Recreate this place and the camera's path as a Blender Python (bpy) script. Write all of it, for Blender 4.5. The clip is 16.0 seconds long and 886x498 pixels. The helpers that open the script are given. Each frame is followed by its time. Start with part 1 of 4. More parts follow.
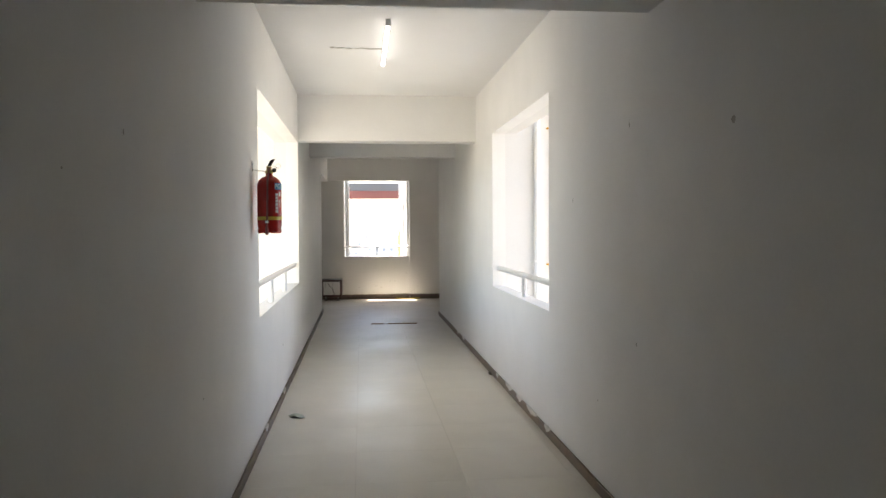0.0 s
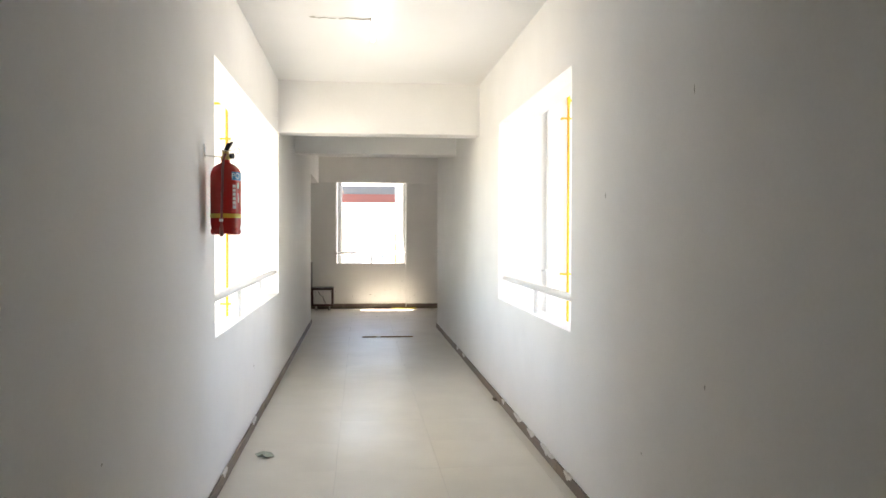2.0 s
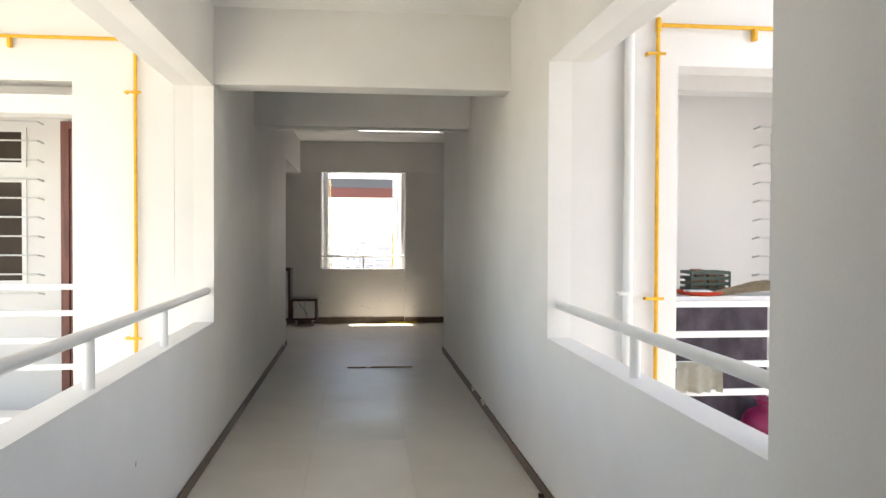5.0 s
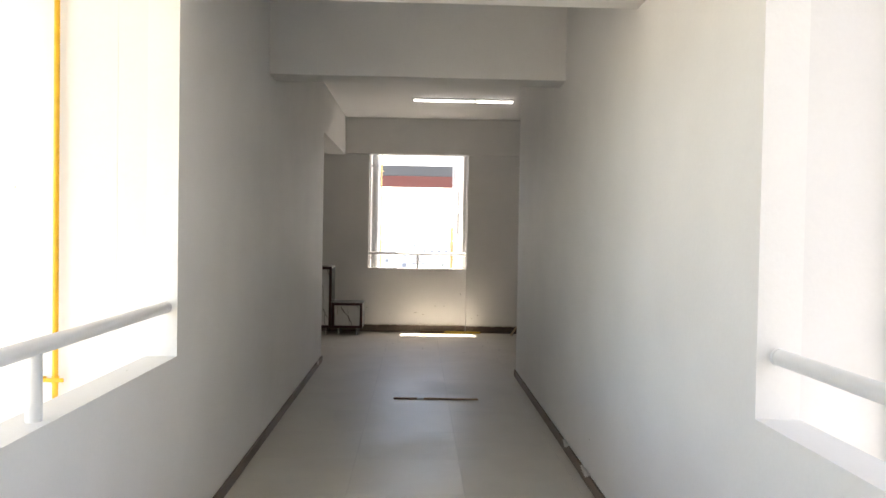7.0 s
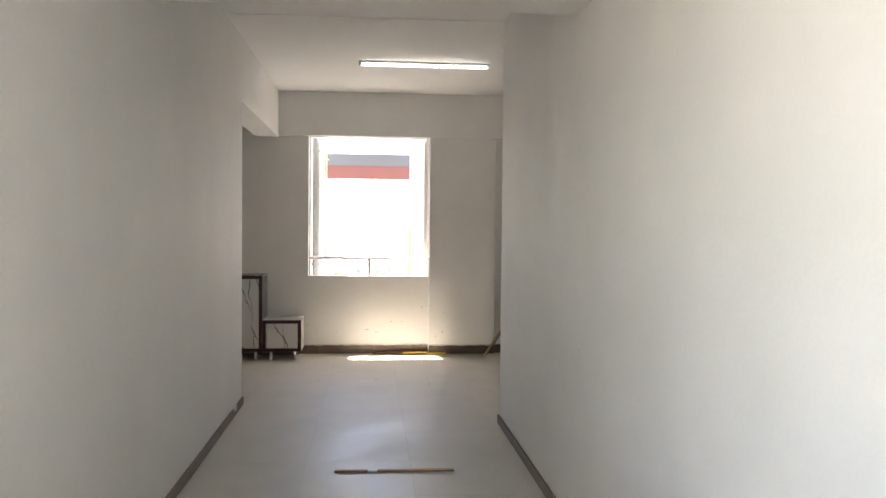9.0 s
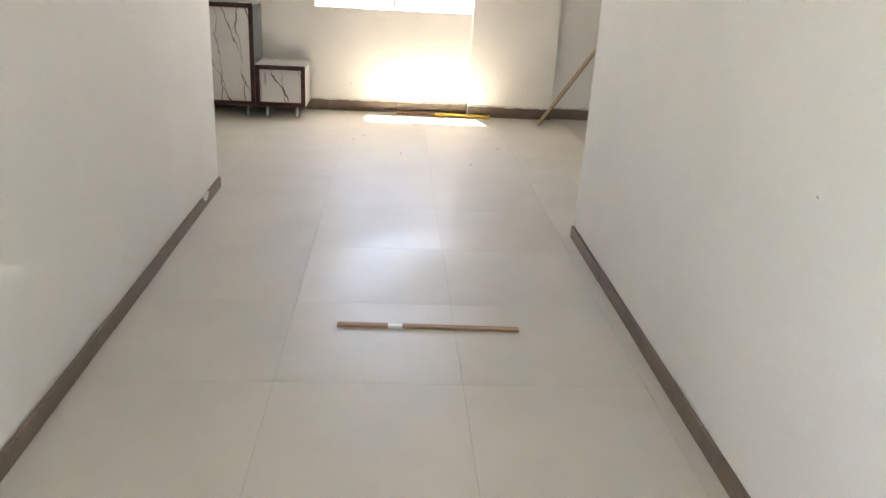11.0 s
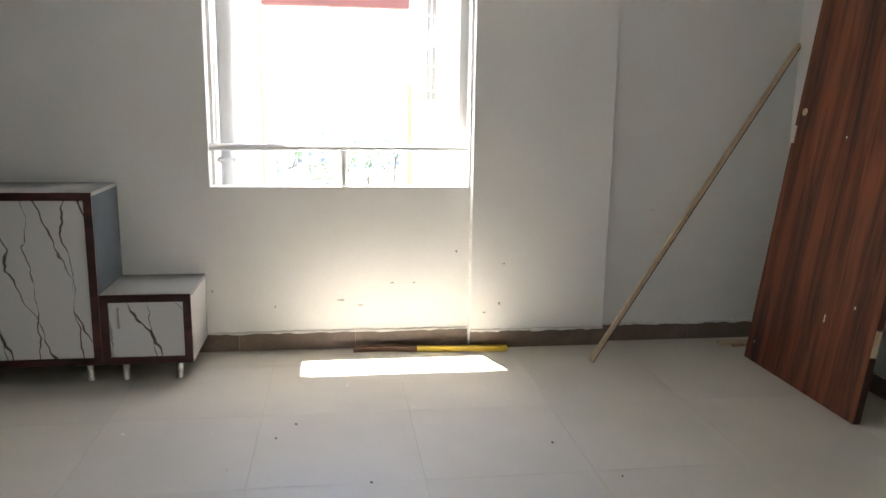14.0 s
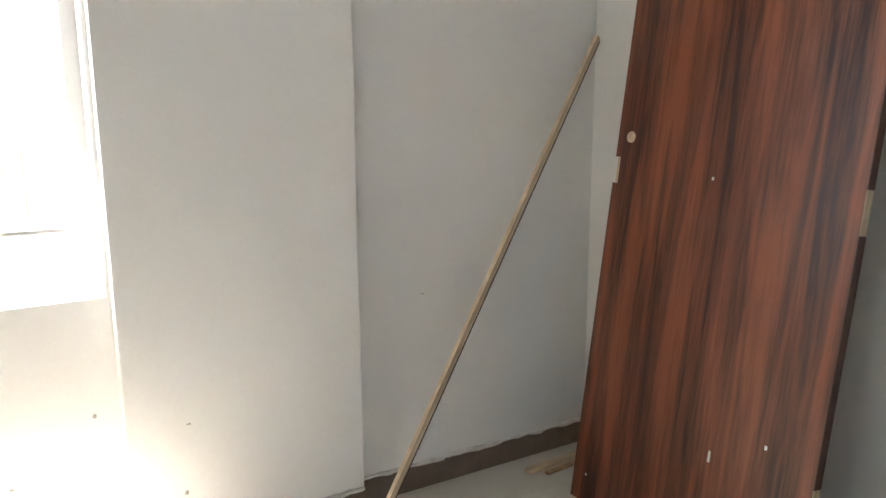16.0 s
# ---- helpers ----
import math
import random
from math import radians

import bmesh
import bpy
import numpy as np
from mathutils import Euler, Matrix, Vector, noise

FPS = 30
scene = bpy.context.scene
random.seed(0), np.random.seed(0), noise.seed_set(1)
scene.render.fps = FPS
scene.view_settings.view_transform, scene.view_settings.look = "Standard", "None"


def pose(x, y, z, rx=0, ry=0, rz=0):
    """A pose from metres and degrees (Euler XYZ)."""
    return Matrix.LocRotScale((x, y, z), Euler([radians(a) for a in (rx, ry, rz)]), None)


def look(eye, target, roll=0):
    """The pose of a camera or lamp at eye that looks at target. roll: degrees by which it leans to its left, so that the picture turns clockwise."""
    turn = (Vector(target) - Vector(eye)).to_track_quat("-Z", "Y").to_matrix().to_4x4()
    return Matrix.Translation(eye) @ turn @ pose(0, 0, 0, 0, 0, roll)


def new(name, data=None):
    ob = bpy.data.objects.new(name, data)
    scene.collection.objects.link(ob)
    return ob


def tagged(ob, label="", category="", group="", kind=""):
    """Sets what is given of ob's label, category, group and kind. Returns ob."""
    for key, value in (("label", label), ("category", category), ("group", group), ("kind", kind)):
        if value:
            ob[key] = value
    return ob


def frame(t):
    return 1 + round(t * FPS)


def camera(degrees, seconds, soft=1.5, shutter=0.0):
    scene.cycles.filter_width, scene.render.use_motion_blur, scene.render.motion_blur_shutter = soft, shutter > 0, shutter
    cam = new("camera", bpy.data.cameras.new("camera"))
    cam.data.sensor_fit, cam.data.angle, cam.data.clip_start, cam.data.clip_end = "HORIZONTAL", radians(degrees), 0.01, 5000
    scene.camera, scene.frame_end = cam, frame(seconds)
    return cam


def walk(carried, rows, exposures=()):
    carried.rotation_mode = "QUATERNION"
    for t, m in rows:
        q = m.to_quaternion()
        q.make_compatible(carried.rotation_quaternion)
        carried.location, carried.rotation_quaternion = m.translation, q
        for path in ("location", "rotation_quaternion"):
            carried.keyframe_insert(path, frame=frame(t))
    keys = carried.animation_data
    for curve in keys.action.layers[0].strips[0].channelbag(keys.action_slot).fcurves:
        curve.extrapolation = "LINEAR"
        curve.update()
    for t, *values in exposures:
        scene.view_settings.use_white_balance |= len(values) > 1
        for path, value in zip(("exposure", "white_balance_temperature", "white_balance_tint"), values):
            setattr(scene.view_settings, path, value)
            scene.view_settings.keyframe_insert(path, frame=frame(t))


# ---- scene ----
cam = camera(59.8, 16.0)
PATH = [
    (0, (0.029, -1.517, 1.455), (0.239, 0.471, 1.401), -0.3),
    (0.5, (0.066, -1.448, 1.458), (0.283, 0.539, 1.4), -0.5),
    (1, (0.075, -1.205, 1.424), (0.316, 0.779, 1.362), -0.3),
    (1.5, (0.082, -0.881, 1.442), (0.351, 1.1, 1.402), -0.3),
    (2, (0.13, -0.551, 1.427), (0.344, 1.437, 1.391), 0.1),
    (2.5, (0.186, -0.176, 1.432), (0.398, 1.812, 1.363), 0.4),
    (3, (0.174, 0.24, 1.435), (0.418, 2.224, 1.374), -0.4),
    (3.5, (0.217, 0.64, 1.437), (0.454, 2.626, 1.413), -0.1),
    (6, (0.329, 2.825, 1.441), (0.484, 4.818, 1.396), 0.5),
    (6.5, (0.348, 3.334, 1.422), (0.428, 5.332, 1.38), 1.1),
    (7, (0.338, 3.841, 1.402), (0.405, 5.839, 1.355), 1.0),
    (7.5, (0.344, 4.358, 1.411), (0.508, 6.351, 1.375), -0.3),
    (8, (0.365, 4.843, 1.42), (0.539, 6.835, 1.376), 0.9),
    (10.3, (0.373, 6.892, 1.44), (0.565, 8.881, 1.353), -0.3),
    (10.5, (0.382, 7.087, 1.423), (0.479, 9.071, 1.19), 0.7),
    (11, (0.35, 7.552, 1.349), (0.492, 9.415, 0.635), 3.2),
    (11.5, (0.317, 8.038, 1.355), (0.537, 9.828, 0.49), 2.5),
    (12, (0.316, 8.518, 1.38), (0.444, 10.466, 0.945), 3.3),
    (12.5, (0.328, 9.013, 1.412), (0.457, 10.988, 1.125), 1.9),
    (13, (0.336, 9.495, 1.365), (0.504, 11.478, 1.174), 0.2),
    (13.5, (0.361, 9.932, 1.34), (0.473, 11.902, 1.014), 1.6),
    (14, (0.308, 10.421, 1.345), (0.581, 12.365, 0.96), 0.9),
    (14.5, (0.386, 10.911, 1.322), (0.628, 12.862, 0.955), 0.2),
    (15, (0.457, 11.356, 1.322), (0.845, 13.27, 0.892), 1.0),
    (15.2, (0.445, 11.584, 1.341), (0.974, 13.445, 0.832), 0.4),
    (15.5, (0.429, 11.89, 1.383), (1.169, 13.677, 0.877), -0.0),
    (15.6, (0.46, 11.963, 1.387), (1.275, 13.73, 0.925), -0.5),
    (16, (0.739, 12.135, 1.444), (1.747, 13.818, 1.054), -0.2),
]
EXPOSURES = [(0, 3.0, 7500, 14), (0.5, 3.52, 7550, 14), (1.5, 3.55, 7550, 14), (3.5, 3.05, 7550, 13.5), (6, 2.6, 7600, 14), (8, 3.45, 7600, 16), (10.3, 4.0, 7600, 16), (10.7, 4.35, 7600, 14), (11.15, 4.75, 7700, 14), (11.6, 5.05, 7700, 14), (12.1, 4.5, 7400, 13), (12.6, 4.15, 7100, 12.5), (13.5, 3.88, 6900, 12), (14.5, 3.6, 6850, 12), (15.2, 3.35, 6850, 12), (15.6, 3.65, 6850, 12), (16, 4.55, 6850, 12)]
walk(cam, [(t, look(e, g, r)) for t, e, g, r in PATH], EXPOSURES)

# ---- world and sun ----
SUN_WAY = Vector((-0.077, 0.215, 1.0)).normalized()
world = bpy.data.worlds.new("sky")
scene.world = world
world.use_nodes = True
wn = world.node_tree.nodes
sky = wn.new("ShaderNodeTexSky")
sky.sky_type = "NISHITA"
sky.sun_disc = False
sky.sun_elevation = math.asin(SUN_WAY.z)
sky.sun_rotation = math.atan2(SUN_WAY.x, SUN_WAY.y)
sky.dust_density = 1.5
wn["Background"].inputs[1].default_value = 0.15
world.node_tree.links.new(sky.outputs[0], wn["Background"].inputs[0])
sun = new("sun", bpy.data.lights.new("sun", "SUN"))
sun.data.energy = 4.2
sun.data.angle = radians(0.5)
sun.data.color = (1.0, 0.98, 0.95)
sun.matrix_world = look(SUN_WAY * 40, (0, 0, 0))


# ---- materials ----
def nodes_of(m):
    return m.node_tree.nodes, m.node_tree.links


def material(name, base, rough=0.6, metal=0.0, vary=0.08, scale=6.0, grain=120.0, bump=0.08, spec=0.5, specks=0.0, speck_col=(0.1, 0.09, 0.08), per_piece=0.0):
    """A painted or plain surface: broad stains and fine grain, with relief."""
    m = bpy.data.materials.new(name)
    m.use_nodes = True
    n, l = nodes_of(m)
    b = n["Principled BSDF"]
    b.inputs["Roughness"].default_value = rough
    b.inputs["Metallic"].default_value = metal
    b.inputs["Specular IOR Level"].default_value = spec
    tc = n.new("ShaderNodeTexCoord")
    big = n.new("ShaderNodeTexNoise")
    big.inputs["Scale"].default_value = scale
    big.inputs["Detail"].default_value = 6
    fine = n.new("ShaderNodeTexNoise")
    fine.inputs["Scale"].default_value = grain
    fine.inputs["Detail"].default_value = 3
    l.new(tc.outputs["Object"], big.inputs["Vector"])
    l.new(tc.outputs["Object"], fine.inputs["Vector"])
    add = n.new("ShaderNodeMath")
    add.operation = "MULTIPLY_ADD"
    add.inputs[1].default_value = 0.3
    l.new(fine.outputs[0], add.inputs[0])
    l.new(big.outputs[0], add.inputs[2])
    ramp = n.new("ShaderNodeMapRange")
    ramp.inputs[1].default_value = 0.4
    ramp.inputs[2].default_value = 0.95
    ramp.inputs[3].default_value = 1 - vary
    ramp.inputs[4].default_value = 1 + vary
    l.new(add.outputs[0], ramp.inputs[0])
    out = ramp.outputs[0]
    if per_piece:
        info = n.new("ShaderNodeObjectInfo")
        pr = n.new("ShaderNodeMapRange")
        pr.inputs[3].default_value = 1 - per_piece
        pr.inputs[4].default_value = 1 + per_piece
        l.new(info.outputs["Random"], pr.inputs[0])
        mul = n.new("ShaderNodeMath")
        mul.operation = "MULTIPLY"
        l.new(out, mul.inputs[0])
        l.new(pr.outputs[0], mul.inputs[1])
        out = mul.outputs[0]
    col = n.new("ShaderNodeVectorMath")
    col.operation = "SCALE"
    col.inputs[0].default_value = base
    l.new(out, col.inputs["Scale"])
    last = col.outputs[0]
    if specks:
        v = n.new("ShaderNodeTexVoronoi")
        v.inputs["Scale"].default_value = 3.2
        wob = n.new("ShaderNodeMixRGB")
        wob.inputs[0].default_value = 0.02
        l.new(tc.outputs["Object"], wob.inputs[1])
        l.new(fine.outputs["Color"], wob.inputs[2])
        l.new(wob.outputs[0], v.inputs["Vector"])
        near = n.new("ShaderNodeMath")
        near.operation = "LESS_THAN"
        near.inputs[1].default_value = specks
        l.new(v.outputs["Distance"], near.inputs[0])
        mix = n.new("ShaderNodeMixRGB")
        mix.inputs[2].default_value = (*speck_col, 1)
        l.new(near.outputs[0], mix.inputs[0])
        l.new(last, mix.inputs[1])
        last = mix.outputs[0]
    l.new(last, b.inputs["Base Color"])
    rr = n.new("ShaderNodeMapRange")
    rr.inputs[1].default_value = 0.3
    rr.inputs[2].default_value = 0.7
    rr.inputs[3].default_value = max(0.29, rough - 0.08) if rough > 0.28 else max(0.02, rough - 0.08)
    rr.inputs[4].default_value = min(1.0, rough + 0.08) if rough > 0.28 else min(0.26, rough + 0.08)
    l.new(big.outputs[0], rr.inputs[0])
    l.new(rr.outputs[0], b.inputs["Roughness"])
    bp = n.new("ShaderNodeBump")
    bp.inputs["Strength"].default_value = bump
    bp.inputs["Distance"].default_value = 0.01
    l.new(add.outputs[0], bp.inputs["Height"])
    l.new(bp.outputs[0], b.inputs["Normal"])
    return m


def wood(name, dark, light, rough=0.4, along="Z", stretch=14.0, scale=1.0, spec=0.5):
    """Long-grained wood or wood-print laminate, grain along one axis."""
    m = bpy.data.materials.new(name)
    m.use_nodes = True
    n, l = nodes_of(m)
    b = n["Principled BSDF"]
    tc = n.new("ShaderNodeTexCoord")
    mp = n.new("ShaderNodeMapping")
    s = {"X": (1 / stretch, 1, 1), "Y": (1, 1 / stretch, 1), "Z": (1, 1, 1 / stretch)}[along]
    mp.inputs["Scale"].default_value = [c * scale for c in s]
    l.new(tc.outputs["Object"], mp.inputs["Vector"])
    a = n.new("ShaderNodeTexNoise")
    a.inputs["Scale"].default_value = 14
    a.inputs["Detail"].default_value = 5
    a.inputs["Distortion"].default_value = 0.6
    l.new(mp.outputs[0], a.inputs["Vector"])
    f = n.new("ShaderNodeTexNoise")
    f.inputs["Scale"].default_value = 90
    f.inputs["Detail"].default_value = 4
    l.new(mp.outputs[0], f.inputs["Vector"])
    mixf = n.new("ShaderNodeMath")
    mixf.operation = "MULTIPLY_ADD"
    mixf.inputs[1].default_value = 0.35
    l.new(f.outputs[0], mixf.inputs[0])
    l.new(a.outputs[0], mixf.inputs[2])
    r = n.new("ShaderNodeValToRGB")
    r.color_ramp.elements[0].position = 0.52
    r.color_ramp.elements[0].color = (*dark, 1)
    r.color_ramp.elements[1].position = 0.84
    r.color_ramp.elements[1].color = (*light, 1)
    l.new(mixf.outputs[0], r.inputs[0])
    l.new(r.outputs[0], b.inputs["Base Color"])
    b.inputs["Roughness"].default_value = rough
    b.inputs["Specular IOR Level"].default_value = spec
    bp = n.new("ShaderNodeBump")
    bp.inputs["Strength"].default_value = 0.12
    bp.inputs["Distance"].default_value = 0.004
    l.new(mixf.outputs[0], bp.inputs["Height"])
    l.new(bp.outputs[0], b.inputs["Normal"])
    return m


def marble(name):
    """White glossy laminate with thin dark diagonal veins."""
    m = bpy.data.materials.new(name)
    m.use_nodes = True
    n, l = nodes_of(m)
    b = n["Principled BSDF"]
    tc = n.new("ShaderNodeTexCoord")
    prev = None
    for i, (tilt, scale, wander) in enumerate(((0.05, 1.9, 3.2), (0.32, 1.6, 2.8))):
        mp = n.new("ShaderNodeMapping")
        mp.inputs["Rotation"].default_value = (0, tilt, 0)
        mp.inputs["Location"].default_value = (0.37 * i + 0.05, 0.7, 1.3 * i)
        l.new(tc.outputs["Object"], mp.inputs["Vector"])
        t = n.new("ShaderNodeTexWave")
        t.wave_type, t.bands_direction = "BANDS", "X"
        t.inputs["Scale"].default_value = scale
        t.inputs["Distortion"].default_value = wander
        t.inputs["Detail"].default_value = 3
        t.inputs["Detail Scale"].default_value = 2.2
        t.inputs["Detail Roughness"].default_value = 0.55
        l.new(mp.outputs[0], t.inputs["Vector"])
        thick = n.new("ShaderNodeTexNoise")
        thick.inputs["Scale"].default_value = 7.0 + 2 * i
        l.new(mp.outputs[0], thick.inputs["Vector"])
        low = n.new("ShaderNodeMapRange")
        low.inputs[1].default_value, low.inputs[2].default_value = 0.45, 0.72
        low.inputs[3].default_value, low.inputs[4].default_value = 0.9988, 0.985
        l.new(thick.outputs[0], low.inputs[0])
        mr = n.new("ShaderNodeMapRange")
        mr.inputs[2].default_value = 1.0
        l.new(low.outputs[0], mr.inputs[1])
        l.new(t.outputs["Fac"], mr.inputs[0])
        if prev is None:
            prev = mr.outputs[0]
        else:
            mx = n.new("ShaderNodeMath")
            mx.operation = "MAXIMUM"
            l.new(prev, mx.inputs[0])
            l.new(mr.outputs[0], mx.inputs[1])
            prev = mx.outputs[0]
    gate = n.new("ShaderNodeTexNoise")
    gate.inputs["Scale"].default_value = 3.0
    l.new(tc.outputs["Object"], gate.inputs["Vector"])
    gr = n.new("ShaderNodeMapRange")
    gr.inputs[1].default_value = 0.30
    gr.inputs[2].default_value = 0.44
    l.new(gate.outputs[0], gr.inputs[0])
    mu = n.new("ShaderNodeMath")
    mu.operation = "MULTIPLY"
    l.new(prev, mu.inputs[0])
    l.new(gr.outputs[0], mu.inputs[1])
    mix = n.new("ShaderNodeMixRGB")
    mix.inputs[1].default_value = (0.78, 0.77, 0.75, 1)
    mix.inputs[2].default_value = (0.10, 0.07, 0.055, 1)
    l.new(mu.outputs[0], mix.inputs[0])
    l.new(mix.outputs[0], b.inputs["Base Color"])
    b.inputs["Roughness"].default_value = 0.18
    return m


def glow(name, colour, strength):
    m = bpy.data.materials.new(name)
    m.use_nodes = True
    b = m.node_tree.nodes["Principled BSDF"]
    b.inputs["Base Color"].default_value = (0.9, 0.9, 0.9, 1)
    b.inputs["Emission Color"].default_value = (*colour, 1)
    b.inputs["Emission Strength"].default_value = strength
    return m


PAINT = material("wall_paint", (0.85, 0.84, 0.815), 0.62, vary=0.04, scale=2.2, grain=70, bump=0.2, spec=0.3, specks=0.011, speck_col=(0.42, 0.39, 0.35))
CEIL = material("ceiling_paint", (0.86, 0.855, 0.84), 0.75, vary=0.02, scale=1.6, grain=90, bump=0.06, spec=0.2)
OUTPAINT = material("outside_paint", (0.80, 0.79, 0.77), 0.8, vary=0.04, scale=1.5, grain=60, bump=0.15, spec=0.2, specks=0.012, speck_col=(0.5, 0.47, 0.43))
def tile_material():
    """Glossy beige vitrified tile with faint smears and mopping marks."""
    m = bpy.data.materials.new("floor_tile")
    m.use_nodes = True
    n, l = nodes_of(m)
    b = n["Principled BSDF"]
    g = n.new("ShaderNodeNewGeometry")
    info = n.new("ShaderNodeObjectInfo")
    off = n.new("ShaderNodeMath")
    off.operation = "MULTIPLY"
    off.inputs[1].default_value = 40
    l.new(info.outputs["Random"], off.inputs[0])
    shift = n.new("ShaderNodeVectorMath")
    l.new(g.outputs["Position"], shift.inputs[0])
    l.new(off.outputs[0], shift.inputs[1])
    soft = n.new("ShaderNodeTexNoise")
    soft.inputs["Scale"].default_value = 3.0
    soft.inputs["Detail"].default_value = 4
    l.new(shift.outputs[0], soft.inputs["Vector"])
    smear = n.new("ShaderNodeTexNoise")
    smear.inputs["Scale"].default_value = 1.1
    smear.inputs["Detail"].default_value = 7
    smear.inputs["Distortion"].default_value = 0.5
    l.new(g.outputs["Position"], smear.inputs["Vector"])
    c = n.new("ShaderNodeMapRange")
    c.inputs[1].default_value, c.inputs[2].default_value = 0.25, 0.75
    c.inputs[3].default_value, c.inputs[4].default_value = 0.95, 1.05
    l.new(soft.outputs[0], c.inputs[0])
    col = n.new("ShaderNodeVectorMath")
    col.operation = "SCALE"
    col.inputs[0].default_value = (0.62, 0.585, 0.515)
    l.new(c.outputs[0], col.inputs["Scale"])
    l.new(col.outputs[0], b.inputs["Base Color"])
    ro = n.new("ShaderNodeMapRange")
    ro.inputs[1].default_value, ro.inputs[2].default_value = 0.35, 0.62
    ro.inputs[3].default_value, ro.inputs[4].default_value = 0.34, 0.48
    l.new(smear.outputs[0], ro.inputs[0])
    l.new(ro.outputs[0], b.inputs["Roughness"])
    b.inputs["Specular IOR Level"].default_value = 0.28
    bp = n.new("ShaderNodeBump")
    bp.inputs["Strength"].default_value = 0.06
    bp.inputs["Distance"].default_value = 0.02
    l.new(smear.outputs[0], bp.inputs["Height"])
    l.new(bp.outputs[0], b.inputs["Normal"])
    return m


TILE = tile_material()
GROUT = material("grout", (0.37, 0.345, 0.30), 0.9, vary=0.4, scale=1.3)
SKIRT = material("skirting_stone", (0.17, 0.125, 0.095), 0.5, vary=0.3, scale=9, grain=60, bump=0.25, specks=0.05, speck_col=(0.45, 0.42, 0.38), per_piece=0.12)
PLASTER = material("rough_plaster", (0.72, 0.70, 0.66), 0.9, vary=0.15, scale=18, grain=90, bump=0.6)
RAIL = material("rail_enamel", (0.80, 0.80, 0.79), 0.35, vary=0.04, scale=12, bump=0.04)
PVC = material("grey_pvc", (0.62, 0.63, 0.64), 0.45, vary=0.05, bump=0.02)
WPIPE = material("white_pvc", (0.78, 0.78, 0.76), 0.4, vary=0.04, bump=0.02)
YELLOW = material("yellow_enamel", (0.80, 0.42, 0.02), 0.4, vary=0.18, scale=20, bump=0.1)
# YELLOW paled: the sun's glare on the recess pipes, put into the colour.
PALEYEL = material("glare_yellow_enamel", (0.66, 0.47, 0.20), 0.5, vary=0.15, scale=20, bump=0.1)
RED = material("extinguisher_red", (0.50, 0.022, 0.015), 0.25, vary=0.08, bump=0.01)
BLACK = material("black_plastic", (0.02, 0.02, 0.02), 0.5, bump=0.03)
STEEL = material("brushed_steel", (0.62, 0.61, 0.59), 0.28, metal=1.0, vary=0.08, bump=0.02)
BRASS = material("brass", (0.45, 0.32, 0.13), 0.35, metal=1.0, bump=0.02)
BAND = material("gold_band", (0.70, 0.40, 0.04), 0.4, bump=0.01)
BLUE = material("blue_label", (0.03, 0.20, 0.42), 0.4, bump=0.01)
WHITE = material("white_print", (0.82, 0.82, 0.80), 0.5, bump=0.0)
HOSE = material("hose_rubber", (0.26, 0.05, 0.04), 0.5, bump=0.05)
FRAME = wood("mahogany_laminate", (0.036, 0.011, 0.009), (0.085, 0.024, 0.018), 0.3, "X", 8)
MARBLE = marble("marble_laminate")
GREYLAM = material("grey_laminate", (0.40, 0.40, 0.40), 0.22, vary=0.03, bump=0.01)
BLUELAM = material("blue_grey_laminate", (0.095, 0.12, 0.15), 0.25, vary=0.05, bump=0.01)
WHITELAM = material("white_laminate", (0.68, 0.67, 0.66), 0.25, vary=0.03, bump=0.01)
DOORWOOD = wood("red_teak_laminate", (0.045, 0.011, 0.006), (0.27, 0.080, 0.034), 0.36, "Z", 16, 1.1)
DOOREDGE = wood("door_edge", (0.03, 0.010, 0.006), (0.07, 0.02, 0.012), 0.5, "Z", 12)
PALE = wood("pale_pine", (0.54, 0.41, 0.27), (0.76, 0.62, 0.44), 0.6, "Z", 10, 3.0)
LATH = wood("lath_pine", (0.30, 0.17, 0.085), (0.52, 0.33, 0.19), 0.6, "X", 10, 3.0)
DARKWOOD = wood("old_brown_wood", (0.09, 0.045, 0.025), (0.24, 0.13, 0.07), 0.6, "X", 8, 3.0)
YELWOOD = material("yellow_painted_wood", (0.66, 0.45, 0.05), 0.5, vary=0.2, scale=25, bump=0.1)
CLOTH = material("purple_cloth", (0.15, 0.125, 0.15), 0.95, vary=0.5, scale=8, grain=150, bump=0.4)
TOWEL = material("off_white_towel", (0.55, 0.53, 0.45), 0.95, vary=0.15, scale=20, grain=200, bump=0.6)
CRATEGREEN = material("dark_green_plastic", (0.02, 0.05, 0.035), 0.45, vary=0.1, bump=0.03)
STRAW = material("straw", (0.28, 0.22, 0.14), 0.9, vary=0.3, scale=30, bump=0.4)
REDTRAY = material("red_tray_plastic", (0.6, 0.05, 0.02), 0.35, bump=0.01)
MAGENTA = material("magenta_plastic", (0.22, 0.01, 0.07), 0.35, bump=0.01)
GLASSDARK = material("dark_window_glass", (0.06, 0.045, 0.034), 0.5, vary=0.25, scale=3, bump=0.0, spec=0.15)
# Far panes lightened in colour to stand for distance haze.
PALEGLASS = material("hazed_window_glass", (0.20, 0.22, 0.25), 0.3, vary=0.2, scale=0.5, bump=0.0)
DOORFRAME = wood("brown_door_paint", (0.13, 0.045, 0.035), (0.24, 0.085, 0.065), 0.45, "Z", 12)
IRON = material("painted_iron", (0.68, 0.68, 0.67), 0.5, vary=0.1, bump=0.05)
GREYBEAM = material("grey_exterior_paint", (0.090, 0.092, 0.094), 0.8, vary=0.06, bump=0.1)
